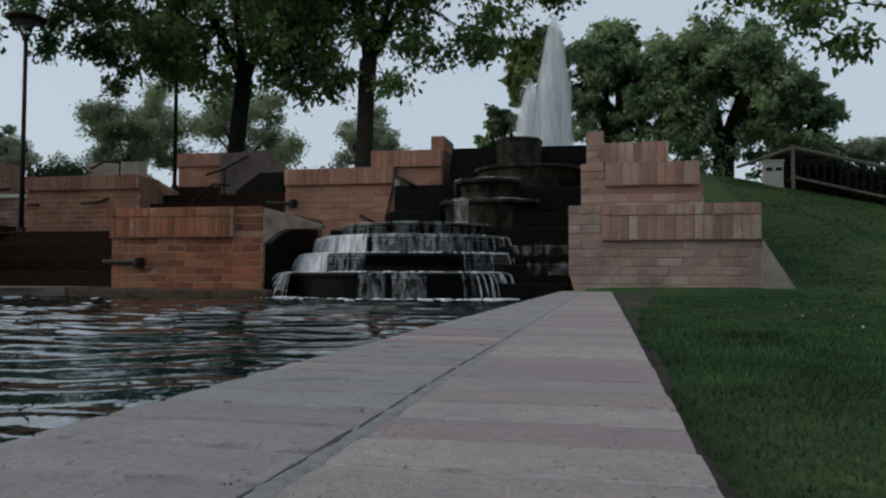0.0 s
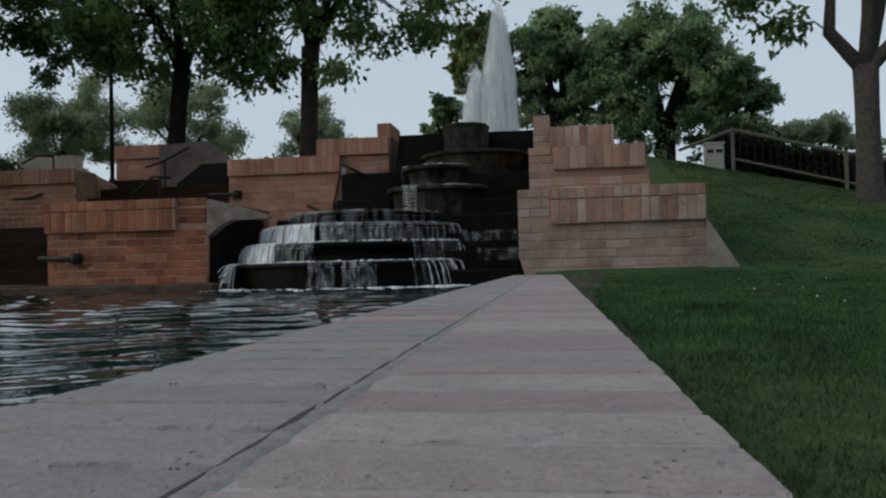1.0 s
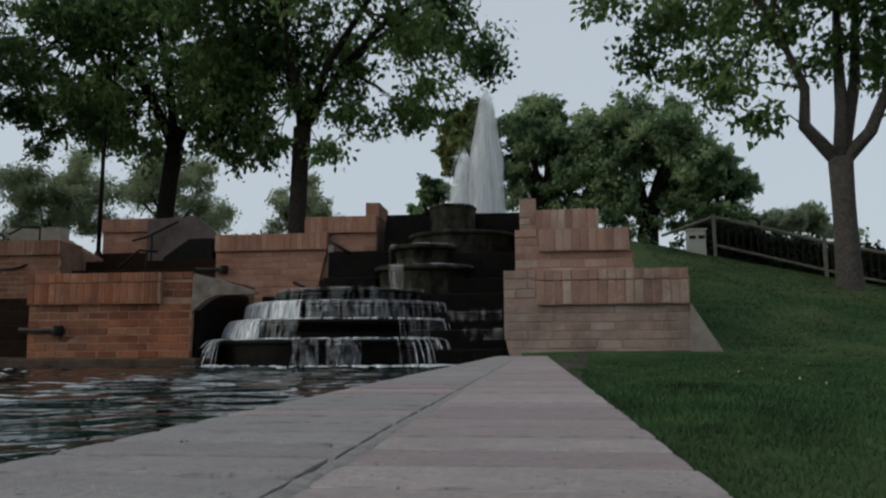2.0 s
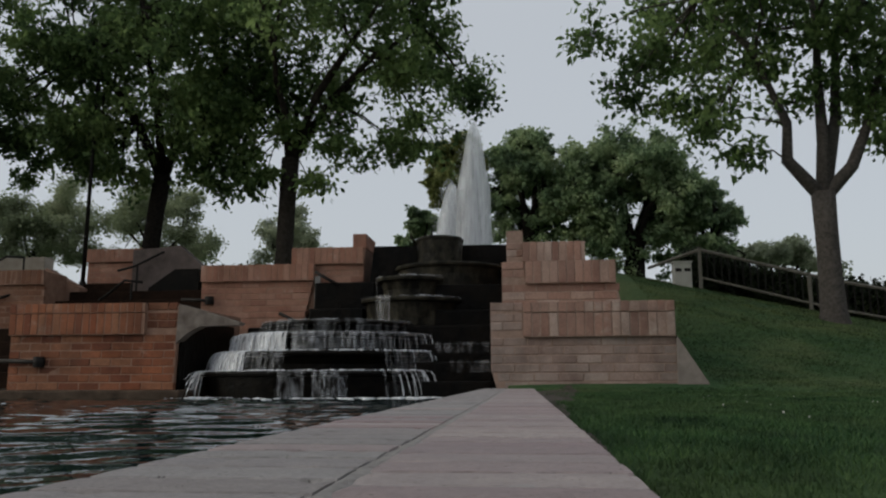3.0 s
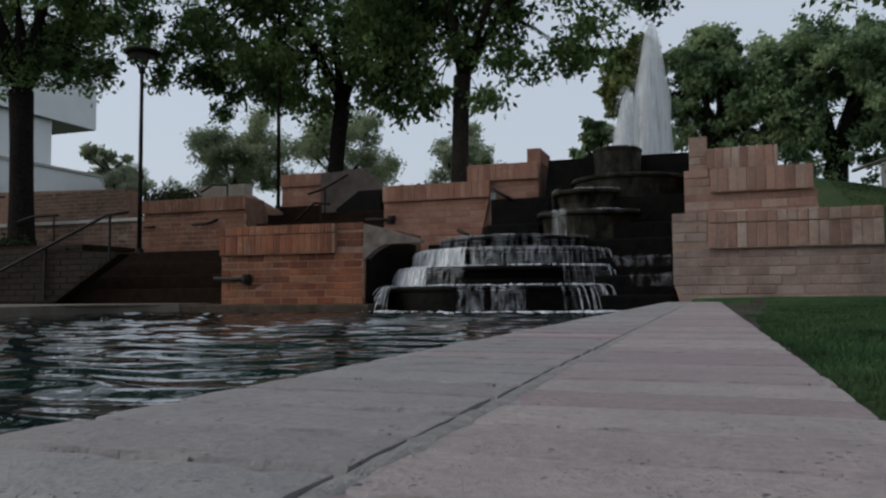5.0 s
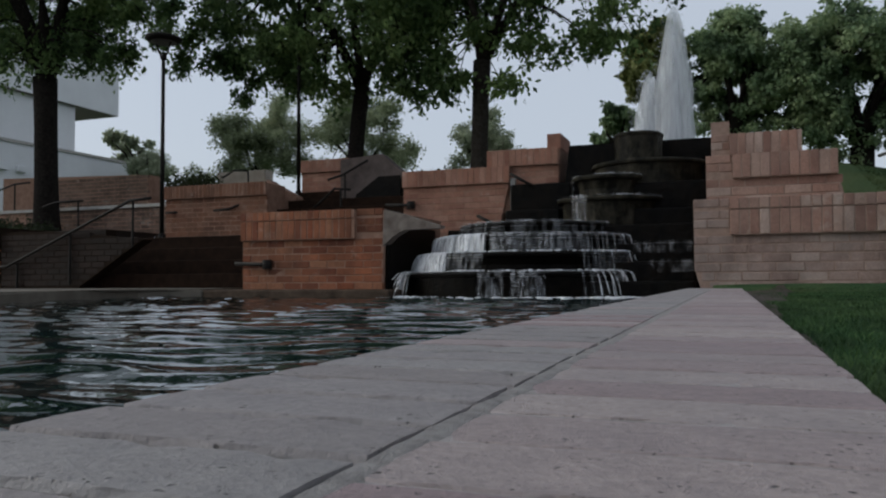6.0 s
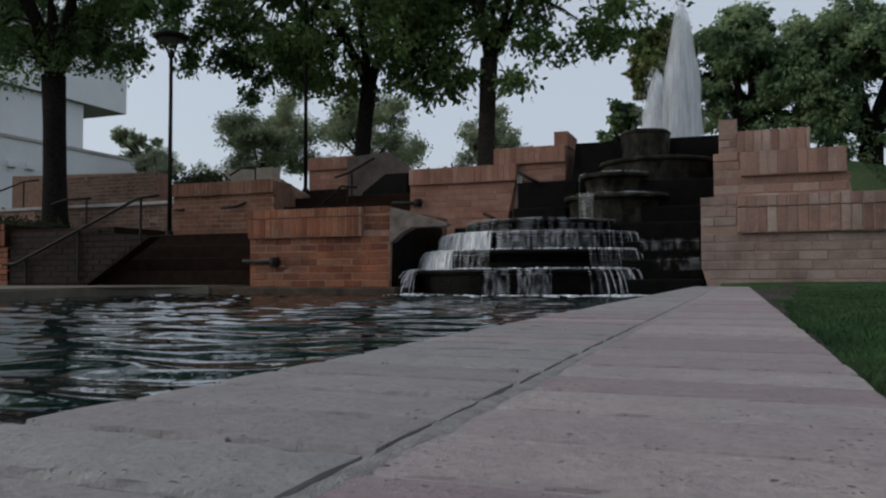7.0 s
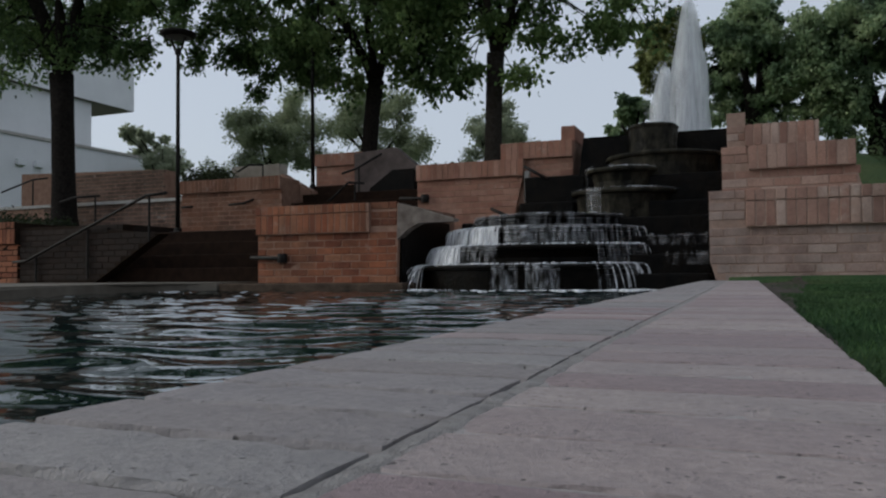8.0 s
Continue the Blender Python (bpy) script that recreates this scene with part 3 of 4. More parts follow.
# a solid dark block takes the place of the shade beside the upper stairs
tagged(part("recess_shade", prism([(-5.25, 1.2), (-5.25, 1.4), (-4.86, 1.67), (-4.5, 1.67), (-4.5, 1.2)], "y", 9.5, 9.68), M_STONE_WET_SHADE), "dark block standing for the shade in the upper stair recess", "wall", kind="structure")
tagged(part("wing_wall", prism([(-7.0, 1.2), (-7.0, 1.52), (-6.85, 1.72), (-6.3, 1.42), (-6.3, 1.2)], "y", 9.5, 9.7), M_BRICK_G), "brown sloping stair wall", "wall", kind="structure")
tagged(part("low_wall", box(-10.4, -9.15, 12.9, 13.2, 1.45, 2.48, 0.02), plain("warm_pale_concrete", (0.30, 0.255, 0.21), (0.42, 0.365, 0.31), 0.9, 5)), "warm pale concrete low wall on the upper terrace", "wall", kind="structure")


SW = wall_block("stair_wing", [(-8.93, -0.2), (-7.6, -0.2), (-7.6, 0.0), (-6.57, 0.6), (-8.1, 0.74), (-8.93, 0.74)], 6.42, 6.6, "brick side wall of the stairs in shade-dark tones", M_BRICK_D2)


# ---- stairs ----
def stairs(x0, x1, y0, z0, n, rise, going, label):
    st = thing("stairs", ((x0 + x1) / 2, y0, z0), label, "stairs", kind="structure")
    w = (x1 - x0) / 2
    for i in range(n):
        part("step", box(-w, w, i * going, n * going + 0.4, i * rise + (0.001 if i else -0.2), (i + 1) * rise, 0.012), M_STAIR, st)


# the steps lie in shade, which is put into this near-black colour
M_STAIR = plain("shaded_brick_steps", (0.008, 0.0045, 0.003), (0.024, 0.013, 0.008), 0.95, 8, spec=0.08)
stairs(-8.93, -4.84, 6.62, 0.0, 4, 0.175, 0.33, "brick steps up from the plaza, coloured dark for their shade")
tagged(part("landing", box(-8.48, -3.8, 8.35, 8.9, 0.2, 0.70), M_STAIR), "brick landing at the head of the steps, coloured dark for its shade", "paving", kind="structure")
stairs(-6.45, -3.85, 8.5, 0.70, 5, 0.165, 0.33, "upper flight of brick steps, coloured dark for their shade")

# ---- cascade fountain ----
fountain = thing("cascade_fountain", (-1.6, 7.0, -0.3), "wet stone cascade of round tiers in shade-dark tones, with running water", "fountain")


def tier(name, cx, cy, r, z0, z1, lip=0.02, mat=M_STONE_WET_SHADE, taper=0.05):
    """A round stone tier: a leaning body under a thin overhanging lip."""
    prof = [(r - 0.03 - taper, z0), (r - 0.045 - taper * 0.5, (z0 + z1) / 2), (r - 0.035, z1 - 0.05), (r + lip, z1 - 0.042), (r + lip + 0.006, z1 - 0.022), (r + lip - 0.010, z1), (r - 0.10, z1 + 0.006)]
    bm = lathe([(a, b + 0.3) for a, b in prof], 72, cx + 1.6, cy - 7.0, 0.014 if z1 < 0.7 else 0.022)
    return part(name, bm, mat, fountain, smooth=False)


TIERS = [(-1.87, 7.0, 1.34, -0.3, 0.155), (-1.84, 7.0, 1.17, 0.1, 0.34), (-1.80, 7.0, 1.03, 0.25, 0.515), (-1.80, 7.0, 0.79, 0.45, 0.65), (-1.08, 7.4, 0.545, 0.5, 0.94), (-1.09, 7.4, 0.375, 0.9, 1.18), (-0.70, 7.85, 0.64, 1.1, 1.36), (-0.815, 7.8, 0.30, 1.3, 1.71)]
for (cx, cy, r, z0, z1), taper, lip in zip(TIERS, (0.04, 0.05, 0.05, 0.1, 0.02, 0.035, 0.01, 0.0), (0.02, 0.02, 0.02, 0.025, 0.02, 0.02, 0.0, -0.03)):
    tier("tier", cx, cy, r, z0, z1, lip, M_STONE_MOSS if z1 > 0.7 else M_STONE_WET_SHADE, taper)
# the boxes at the left are black fronts for shaded recesses
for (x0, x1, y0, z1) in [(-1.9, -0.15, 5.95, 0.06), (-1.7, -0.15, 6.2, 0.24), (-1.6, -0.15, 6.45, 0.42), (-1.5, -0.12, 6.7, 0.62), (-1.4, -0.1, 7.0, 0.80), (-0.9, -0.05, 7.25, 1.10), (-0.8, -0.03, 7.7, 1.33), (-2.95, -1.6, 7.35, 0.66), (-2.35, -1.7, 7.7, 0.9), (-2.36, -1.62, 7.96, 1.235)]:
    part("ledge", box(x0 + 1.6, x1 + 1.6, y0 - 7, 1.4, 0.0, z1 + 0.3, 0.02), M_STONE_WET_SHADE, fountain)
part("back_wall", prism([(-2.4 + 1.6, 0.3), (-0.03 + 1.6, 0.3), (-0.03 + 1.6, 1.98), (-1.66 + 1.6, 1.99), (-1.72 + 1.6, 1.5), (-2.4 + 1.6, 1.5)], "y", 1.1, 1.5), M_STONE_WET_SHADE, fountain)


def fall(name, cx, cy, r, z0, z1, a0, a1, mat, flare=0.10, seed=0):
    """A sheet of water that leaves a round lip and drops."""
    bm = bmesh.new()
    n, rows, grid = max(6, int((a1 - a0) / 3)), 7, []
    for i in range(n + 1):
        a = radians(a0 + (a1 - a0) * i / n)
        jag = 0.5 + 0.9 * noise.noise((a * 6, seed * 3.3, 0))
        col = [bm.verts.new((cx + (r - 0.06) * math.cos(a), cy + (r - 0.06) * math.sin(a), z1 + 0.012))]
        for k in range(rows):
            t = k / (rows - 1)
            rr = r + 0.02 + (flare * (0.3 + 0.7 * jag)) * math.sqrt(t) + 0.008 * noise.noise((a * 30, t * 2, seed))
            col.append(bm.verts.new((cx + rr * math.cos(a), cy + rr * math.sin(a), z1 + 0.012 - (z1 - z0) * t ** 1.3)))
        grid.append(col)
    for p, q in zip(grid, grid[1:]):
        for k in range(rows):
            bm.faces.new((p[k], q[k], q[k + 1], p[k + 1]))
    return tagged(part(name, bm, mat, smooth=True), "white water falling in strands over a stone lip", "waterfall", kind="stuff")


def strands(bm, cx, cy, r, low, z1, runs, seed):
    """Narrow uneven ribbons of water over a round lip. runs: (start, end, count, width, leap), in degrees and metres."""
    rnd = random.Random(seed)
    for a0, a1, count, width, leap in runs:
        for i in range(count):
            a = radians(a0 + (a1 - a0) * (i + rnd.uniform(-0.6, 1.6)) / count)
            w = width * rnd.choice((0.35, 0.6, 0.8, 1.0, 1.7)) * rnd.uniform(0.7, 1.3)
            flare = leap * rnd.uniform(0.3, 1.3)
            end = low if rnd.random() < 0.85 else z1 - (z1 - low) * rnd.uniform(0.35, 0.9)
            grid = []
            for k in range(10):
                t = k / 9
                rr = r - 0.05 + 0.075 * min(1, t * 5) + flare * math.sqrt(max(0, t - 0.1))
                z = z1 + 0.012 - (z1 - end) * max(0, t - 0.08) ** 1.4 / 0.89
                half = w * (0.5 + 0.25 * noise.noise((a * 9, t * 5, seed)) - 0.22 * t)
                sway = 0.010 * t * noise.noise((a * 14, t * 4, seed + 3))
                row = []
                for c in (-1, 0, 1):
                    aa = a + (half * c + sway) / r
                    out = rr - (0.006 if c else 0.0)
                    row.append(bm.verts.new((cx + out * math.cos(aa), cy + out * math.sin(aa), z)))
                grid.append(row)
            for p, q in zip(grid, grid[1:]):
                for c in range(2):
                    bm.faces.new((p[c], p[c + 1], q[c + 1], q[c]))


RUNS = [
    ([(181, 224, 44, 0.026, 0.16), (308, 352, 22, 0.022, 0.17)], [(267, 284, 4, 0.034, 0.12), (304, 350, 8, 0.03, 0.12)]),
    ([(181, 240, 52, 0.024, 0.11), (322, 350, 6, 0.014, 0.12)], [(240, 250, 4, 0.026, 0.05), (306, 350, 12, 0.03, 0.06)]),
    ([(182, 252, 52, 0.020, 0.07), (334, 350, 5, 0.016, 0.08)], [(236, 268, 14, 0.022, 0.05), (268, 346, 22, 0.022, 0.04)]),
]
for (cx, cy, r, z0, z1), low, seed, (dense, thin) in zip(TIERS[:3], (WATER_Z, 0.155, 0.34), (1, 2, 3), RUNS):
    for runs, mat, off in ((dense, M_FALL, 0), (thin, M_VEIL, 30)):
        bm = bmesh.new()
        strands(bm, cx, cy, r, low, z1, runs, seed + off)
        tagged(part("waterfall", bm, mat, smooth=True), "white water falling in strands over a stone lip" if off == 0 else "thin clear strands of water over a stone lip", "waterfall", kind="stuff")
    fall("waterfall", cx, cy, r, low, z1, 180, (224, 240, 256)[seed - 1], M_SHEET, (0.15, 0.11, 0.07)[seed - 1], seed + 4)
    fall("waterfall", cx, cy, r, low, z1, (304, 306, 250)[seed - 1], 350, M_FAINT, 0.07, seed + 5)
    for a0, a1 in ((264, 274), (277, 289)) if seed == 1 else ((240, 247), (249, 262)) if seed == 2 else ((262, 276), (284, 300)):
        fall("waterfall", cx, cy, r, low, z1, a0, a1, M_THIN_VEIL, 0.13, seed + 8)
    # pale film along the lip, with the glint of the wet edge in its colour
    fall("lip_glint_water", cx, cy, r, z1 - 0.018, z1, 196, 345, M_LIP, 0.015, seed + 11)
# splashes where each sheet lands on the tier below
bm = bmesh.new()
rnd = random.Random(15)
for (cx, cy, r, z0, z1), low in zip(TIERS[1:3], (0.155, 0.34)):
    for i in range(260):
        a = radians(rnd.choice((rnd.uniform(185, 262), rnd.uniform(200, 345), rnd.gauss(330, 10))))
        rr = r + 0.07 + abs(rnd.gauss(0, 0.03))
        bmesh.ops.create_icosphere(bm, subdivisions=1, radius=rnd.uniform(0.004, 0.014), matrix=Matrix.Translation((cx + rr * math.cos(a), cy + rr * math.sin(a), low + 0.006)) @ Matrix.Diagonal((1.8, 1.5, 0.9, 1)))
tagged(part("splash", bm, M_FOAM, smooth=True), "white splashes on the tiers under the falling water", "splash", kind="stuff")
# the same painted glint on the edges of the upper bowls
for (cx, cy, r, z0, z1), seed in zip(TIERS[3:6], (21, 22, 23)):
    fall("lip_glint_water", cx, cy, r, z1 - 0.016, z1, 195, 345, M_LIP, 0.012, seed)
fall("waterfall", *TIERS[3][:3], 0.515, 0.65, 190, 258, M_FALL_THIN, 0.04, 7)
fall("waterfall", *TIERS[3][:3], 0.515, 0.65, 258, 345, M_FAINT, 0.03, 8)
fall("waterfall", *TIERS[4][:3], 0.66, 0.94, 236, 254, M_FALL_THIN, 0.03, 9)
fall("waterfall", *TIERS[5][:3], 0.95, 1.18, 192, 214, M_FAINT, 0.02, 10)

# water over the straight ledges
for (x0, x1, y0, z0, z1, sd) in [(-0.55, -0.18, 6.18, 0.14, 0.25, 1), (-0.75, -0.2, 6.43, 0.33, 0.43, 2)]:
    bm = bmesh.new()
    cols = []
    for i in range(13):
        x = x0 + (x1 - x0) * i / 12
        cols.append([bm.verts.new((x, y0 + 0.05, z1 + 0.006)), bm.verts.new((x, y0 - 0.012, z1 + 0.006)), bm.verts.new((x, y0 - 0.03, (z0 + z1) / 2)), bm.verts.new((x, y0 - 0.045, z0))])
    for p, q in zip(cols, cols[1:]):
        for k in range(3):
            bm.faces.new((p[k], q[k], q[k + 1], p[k + 1]))
    tagged(part("waterfall", bm, M_FAINT, smooth=True), "thin film of water running over a dark ledge", "waterfall", kind="stuff")

# foam where the falls meet the pond
bm = bmesh.new()
rnd = random.Random(5)
for i in range(420):
    a = radians(rnd.choice((rnd.gauss(222, 16), rnd.gauss(320, 18), rnd.uniform(185, 350))))
    rr = 1.43 + abs(rnd.gauss(0, 0.13))
    x, y = -1.87 + rr * math.cos(a), 7.0 + rr * math.sin(a)
    if x < -0.3:
        bmesh.ops.create_icosphere(bm, subdivisions=1, radius=rnd.uniform(0.006, 0.026), matrix=Matrix.Translation((x, y, WATER_Z + 0.008)) @ Matrix.Diagonal((1.8, 1.8, 0.6, 1)))
tagged(part("foam", bm, M_FOAM, smooth=True), "white foam at the foot of the falls", "foam", kind="stuff")

# the tall jet behind the cascade: nested shells of spray and loose drops
bm = bmesh.new()
rnd = random.Random(17)
for (cx, top, r0, shells) in [(-0.54, 3.72, 0.31, 8), (-0.86, 2.84, 0.25, 6)]:
    for s in range(shells):
        f = 1 - s / shells * 0.75
        rings = []
        for k in range(17):
            t = k / 16
            r = r0 * f * (0.05 + 0.95 * (1 - t) ** 0.55)
            rings.append([bm.verts.new((cx + 0.03 * t + r * (1 + 0.2 * noise.noise((j * 1.7, t * 3, s))) * math.cos(j * math.tau / 18), 9.5 + r * math.sin(j * math.tau / 18), 1.7 + (top - 1.7) * t * (1 - 0.04 * s))) for j in range(18)])
        for p, q in zip(rings, rings[1:]):
            for j in range(18):
                bm.faces.new((p[j], p[(j + 1) % 18], q[(j + 1) % 18], q[j]))
    for i in range(900):
        t = rnd.random() ** 1.3
        r = r0 * (0.05 + 0.95 * (1 - t) ** 0.55) * (1 + abs(rnd.gauss(0, 0.2)))
        a = rnd.uniform(0, math.tau)
        c = Vector((cx + r * math.cos(a), 9.5 + r * math.sin(a), 1.7 + (top + 0.05 - 1.7) * t))
        d = rnd.uniform(0.004, 0.010)
        v4 = [bm.verts.new(c + Vector(o) * d) for o in ((1, 0, 0), (-0.5, 0.87, 0), (-0.5, -0.87, 0), (0, 0, 2.5))]
        for tri in ((0, 1, 2), (0, 1, 3), (1, 2, 3), (2, 0, 3)):
            bm.faces.new([v4[j] for j in tri])
tagged(part("water_jet", bm, M_JET, smooth=True), "tall white plume of the fountain jet", "fountain jet", kind="stuff")
basin = thing("jet_basin", (-0.6, 9.6, 1.3), "round dark stone basin of the jet", "basin")
part("rim", lathe([(0.9, 0.0), (0.95, 0.35), (0.85, 0.38), (0.8, 0.3)], 40), M_STONE_WET_SHADE, basin)


# ---- trees ----
def leaves(name, centres, spread, per, size, mat, parent, seed, droop=0.8):
    """A crown of small folded leaves, gathered round many twig ends."""
    rng = np.random.default_rng(seed)
    c = np.repeat(np.array(centres), per, axis=0)
    n = len(c)
    off = rng.normal(0, 1, (n, 3)) * np.array([spread, spread, spread * 0.75])
    off = np.clip(off, -1.9 * spread, 1.9 * spread)
    p = c + off
    d = rng.normal(0, 1, (n, 3)) + np.array([0, 0, -droop])
    d /= np.linalg.norm(d, axis=1)[:, None]
    s = np.cross(d, rng.normal(0, 1, (n, 3)))
    s /= np.linalg.norm(s, axis=1)[:, None]
    L = size * rng.uniform(0.6, 1.3, n)[:, None]
    up = np.cross(d, s)
    v = np.stack([p, p + d * L * 0.5 + s * L * 0.27 + up * L * 0.08, p + d * L, p + d * L * 0.5 - s * L * 0.27 + up * L * 0.08], 1).reshape(-1, 3)
    idx = np.arange(n) * 4
    f = np.concatenate([np.stack([idx, idx + 1, idx + 2], 1), np.stack([idx, idx + 2, idx + 3], 1)])
    m = bpy.data.meshes.new(name)
    m.vertices.add(len(v))
    m.vertices.foreach_set("co", v.ravel())
    m.loops.add(f.size)
    m.loops.foreach_set("vertex_index", f.ravel())
    m.polygons.add(len(f))
    m.polygons.foreach_set("loop_start", np.arange(0, f.size, 3))
    m.update(calc_edges=True)
    return link_mesh(name, m, mat, parent)


def tree(at, trunk_r, fork, crown, seed, label, leaf=M_LEAF, lobes=26, leafs=16000, size=0.13, lean=(0, 0), limbs=6, extra=(), ways=(), loose=0.046, bark=M_BARK_SHADED, puff=(0.22, 0.38), bare=0.28, tall=(0, 0, 0)):
    """A broad-leaved tree. crown: centre x, y, z and radii, in the world; fork: the world height of the fork.
    extra: (x, z, radius) of hanging boughs; ways: points of limbs that can be followed."""
    rnd = random.Random(seed)
    tr = thing("tree", at, label, "tree", "trees")
    o = Vector(at)
    bm = bmesh.new()
    lx, ly = lean
    fz = fork - o.z
    add_tube(bm, [(0, 0, -0.3), (0, 0, 0.0), (lx * 0.1, ly * 0.1, fz * 0.12), (lx * 0.3, ly * 0.3, fz * 0.35), (lx * 0.6, ly * 0.6, fz * 0.7), (lx, ly, fz)], [trunk_r * 1.6, trunk_r * 1.4, trunk_r * 1.1, trunk_r * 0.98, trunk_r * 0.95, trunk_r * 1.02], 14)
    cx, cy, cz, ax, ay, az = crown
    c = Vector((cx, cy, cz)) - o
    heads = []
    while len(heads) < lobes:
        d = Vector((rnd.gauss(0, 1), rnd.gauss(0, 1), rnd.gauss(0, 1))).normalized() * rnd.uniform(0.25, 1.0) ** 0.6
        p = c + Vector((d.x * ax, d.y * ay, d.z * az)) * 0.86
        low = p.z < c.z - 0.1 * az and abs(p.x - lx) < bare * ax
        if not low and all((p - q[0]).length > 0.22 * min(ax, az) for q in heads):
            heads.append((p, rnd.uniform(*puff) * min(ax, az)))
    heads += [(Vector((x, cy, z)) - o, r) for x, z, r in extra]
    # boughs above the view, added to block the sky mirrored in the pond
    for _ in range(tall[0]):
        heads.append((Vector((cx + rnd.uniform(-0.85, 0.85) * ax, cy + rnd.uniform(-0.7, 0.7) * ay, rnd.uniform(tall[1], tall[2]))) - o, rnd.uniform(0.5, 0.8)))
    st = Vector((lx, ly, fz - 0.08))
    forks = []
    for w in ways:
        pts = [st] + [Vector(q) - o for q in w]
        rr = [trunk_r * (0.66 - 0.5 * i / (len(pts) - 1)) for i in range(len(pts))]
        add_tube(bm, pts, rr, 10)
        forks += pts[1:]
    for i in range(0 if ways else limbs):
        a = math.tau * (i + rnd.uniform(-0.3, 0.3)) / limbs
        tip = c + Vector((ax * 0.5 * math.cos(a), ay * 0.5 * math.sin(a), az * rnd.uniform(-0.3, 0.5)))
        q = st.lerp(tip, 0.3) + Vector((0, 0, 0.12 * (tip - st).length))
        mid = st.lerp(tip, 0.62) + Vector((rnd.uniform(-0.1, 0.1), 0, 0.12 * (tip - st).length))
        add_tube(bm, [st, q, mid, tip], [trunk_r * 0.6, trunk_r * 0.46, trunk_r * 0.32, trunk_r * 0.16], 8)
        forks += [q, mid, tip]
    cs, per_head = [], []
    for i, (p, r) in enumerate(heads):
        thick = trunk_r * (1.0 if i < lobes else 0.55)
        f = min(forks, key=lambda k: (k - p).length)
        m = f.lerp(p, 0.5) + Vector((rnd.uniform(-0.1, 0.1), rnd.uniform(-0.1, 0.1), 0.1))
        add_tube(bm, [f, m, p], [thick * 0.2, thick * 0.13, thick * 0.06], 5, cap=False)
        for _ in range(4 + int(9 * min(1.0, r / 0.5))):
            d = Vector((rnd.gauss(0, 1), rnd.gauss(0, 1), rnd.gauss(0, 0.8))).normalized() * r * rnd.uniform(0.4, 1.15)
            e = p + d
            add_tube(bm, [p, p + d * 0.5 + Vector((0, 0, 0.05 * r)), e], [trunk_r * 0.05, trunk_r * 0.035, trunk_r * 0.015], 4, cap=False)
            cs += [tuple(e), tuple(p + d * 0.65)]
    part("trunk", bm, bark, tr, smooth=True)
    per = max(6, int(leafs / len(cs)))
    leaves("crown", cs, loose * min(ax, az), per, size, leaf, tr, seed)
    return tr


tree((-6.1, 11.0, 1.45), 0.145, 3.5, (-6.0, 10.7, 5.0, 2.5, 2.2, 1.9), 11, "broad-leaved tree with a shade-dark trunk on the upper terrace", lean=(0.22, 0.0), lobes=50, leafs=50000, size=0.11, tall=(26, 7.0, 9.6), bare=0.16, extra=((-4.9, 3.25, 0.4), (-8.0, 3.6, 0.35), (-6.9, 3.55, 0.4), (-5.3, 3.6, 0.4), (-7.4, 3.95, 0.45), (-8.4, 5.3, 0.5), (-8.1, 6.2, 0.7), (-7.6, 5.5, 0.6), (-7.2, 6.3, 0.7), (-8.8, 4.2, 0.32), (-9.3, 4.7, 0.32), (-9.0, 5.3, 0.42), (-9.4, 5.9, 0.45), (-8.5, 4.8, 0.45), (-8.5, 4.1, 0.4), (-8.0, 4.2, 0.5), (-8.9, 4.9, 0.4), (-7.5, 4.5, 0.5), (-8.2, 4.6, 0.5), (-8.8, 6.6, 0.5), (-7.9, 7.0, 0.7), (-7.0, 5.0, 0.6), (-9.9, 5.2, 0.3), (-9.6, 4.3, 0.3), (-10.1, 5.9, 0.35), (-9.7, 6.6, 0.45)))
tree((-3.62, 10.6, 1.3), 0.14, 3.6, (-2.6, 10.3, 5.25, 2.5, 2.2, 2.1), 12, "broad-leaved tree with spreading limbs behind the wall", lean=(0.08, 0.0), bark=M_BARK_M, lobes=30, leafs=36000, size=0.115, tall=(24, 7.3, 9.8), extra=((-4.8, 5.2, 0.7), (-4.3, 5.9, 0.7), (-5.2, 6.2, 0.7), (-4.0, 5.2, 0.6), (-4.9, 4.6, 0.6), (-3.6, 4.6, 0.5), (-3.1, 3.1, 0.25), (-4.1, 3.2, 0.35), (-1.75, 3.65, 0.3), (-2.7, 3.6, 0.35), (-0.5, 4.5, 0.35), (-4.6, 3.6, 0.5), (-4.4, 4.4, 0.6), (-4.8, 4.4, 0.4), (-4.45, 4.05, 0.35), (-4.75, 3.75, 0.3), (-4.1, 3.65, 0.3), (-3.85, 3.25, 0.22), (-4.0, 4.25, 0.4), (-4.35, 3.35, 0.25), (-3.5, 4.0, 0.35)))
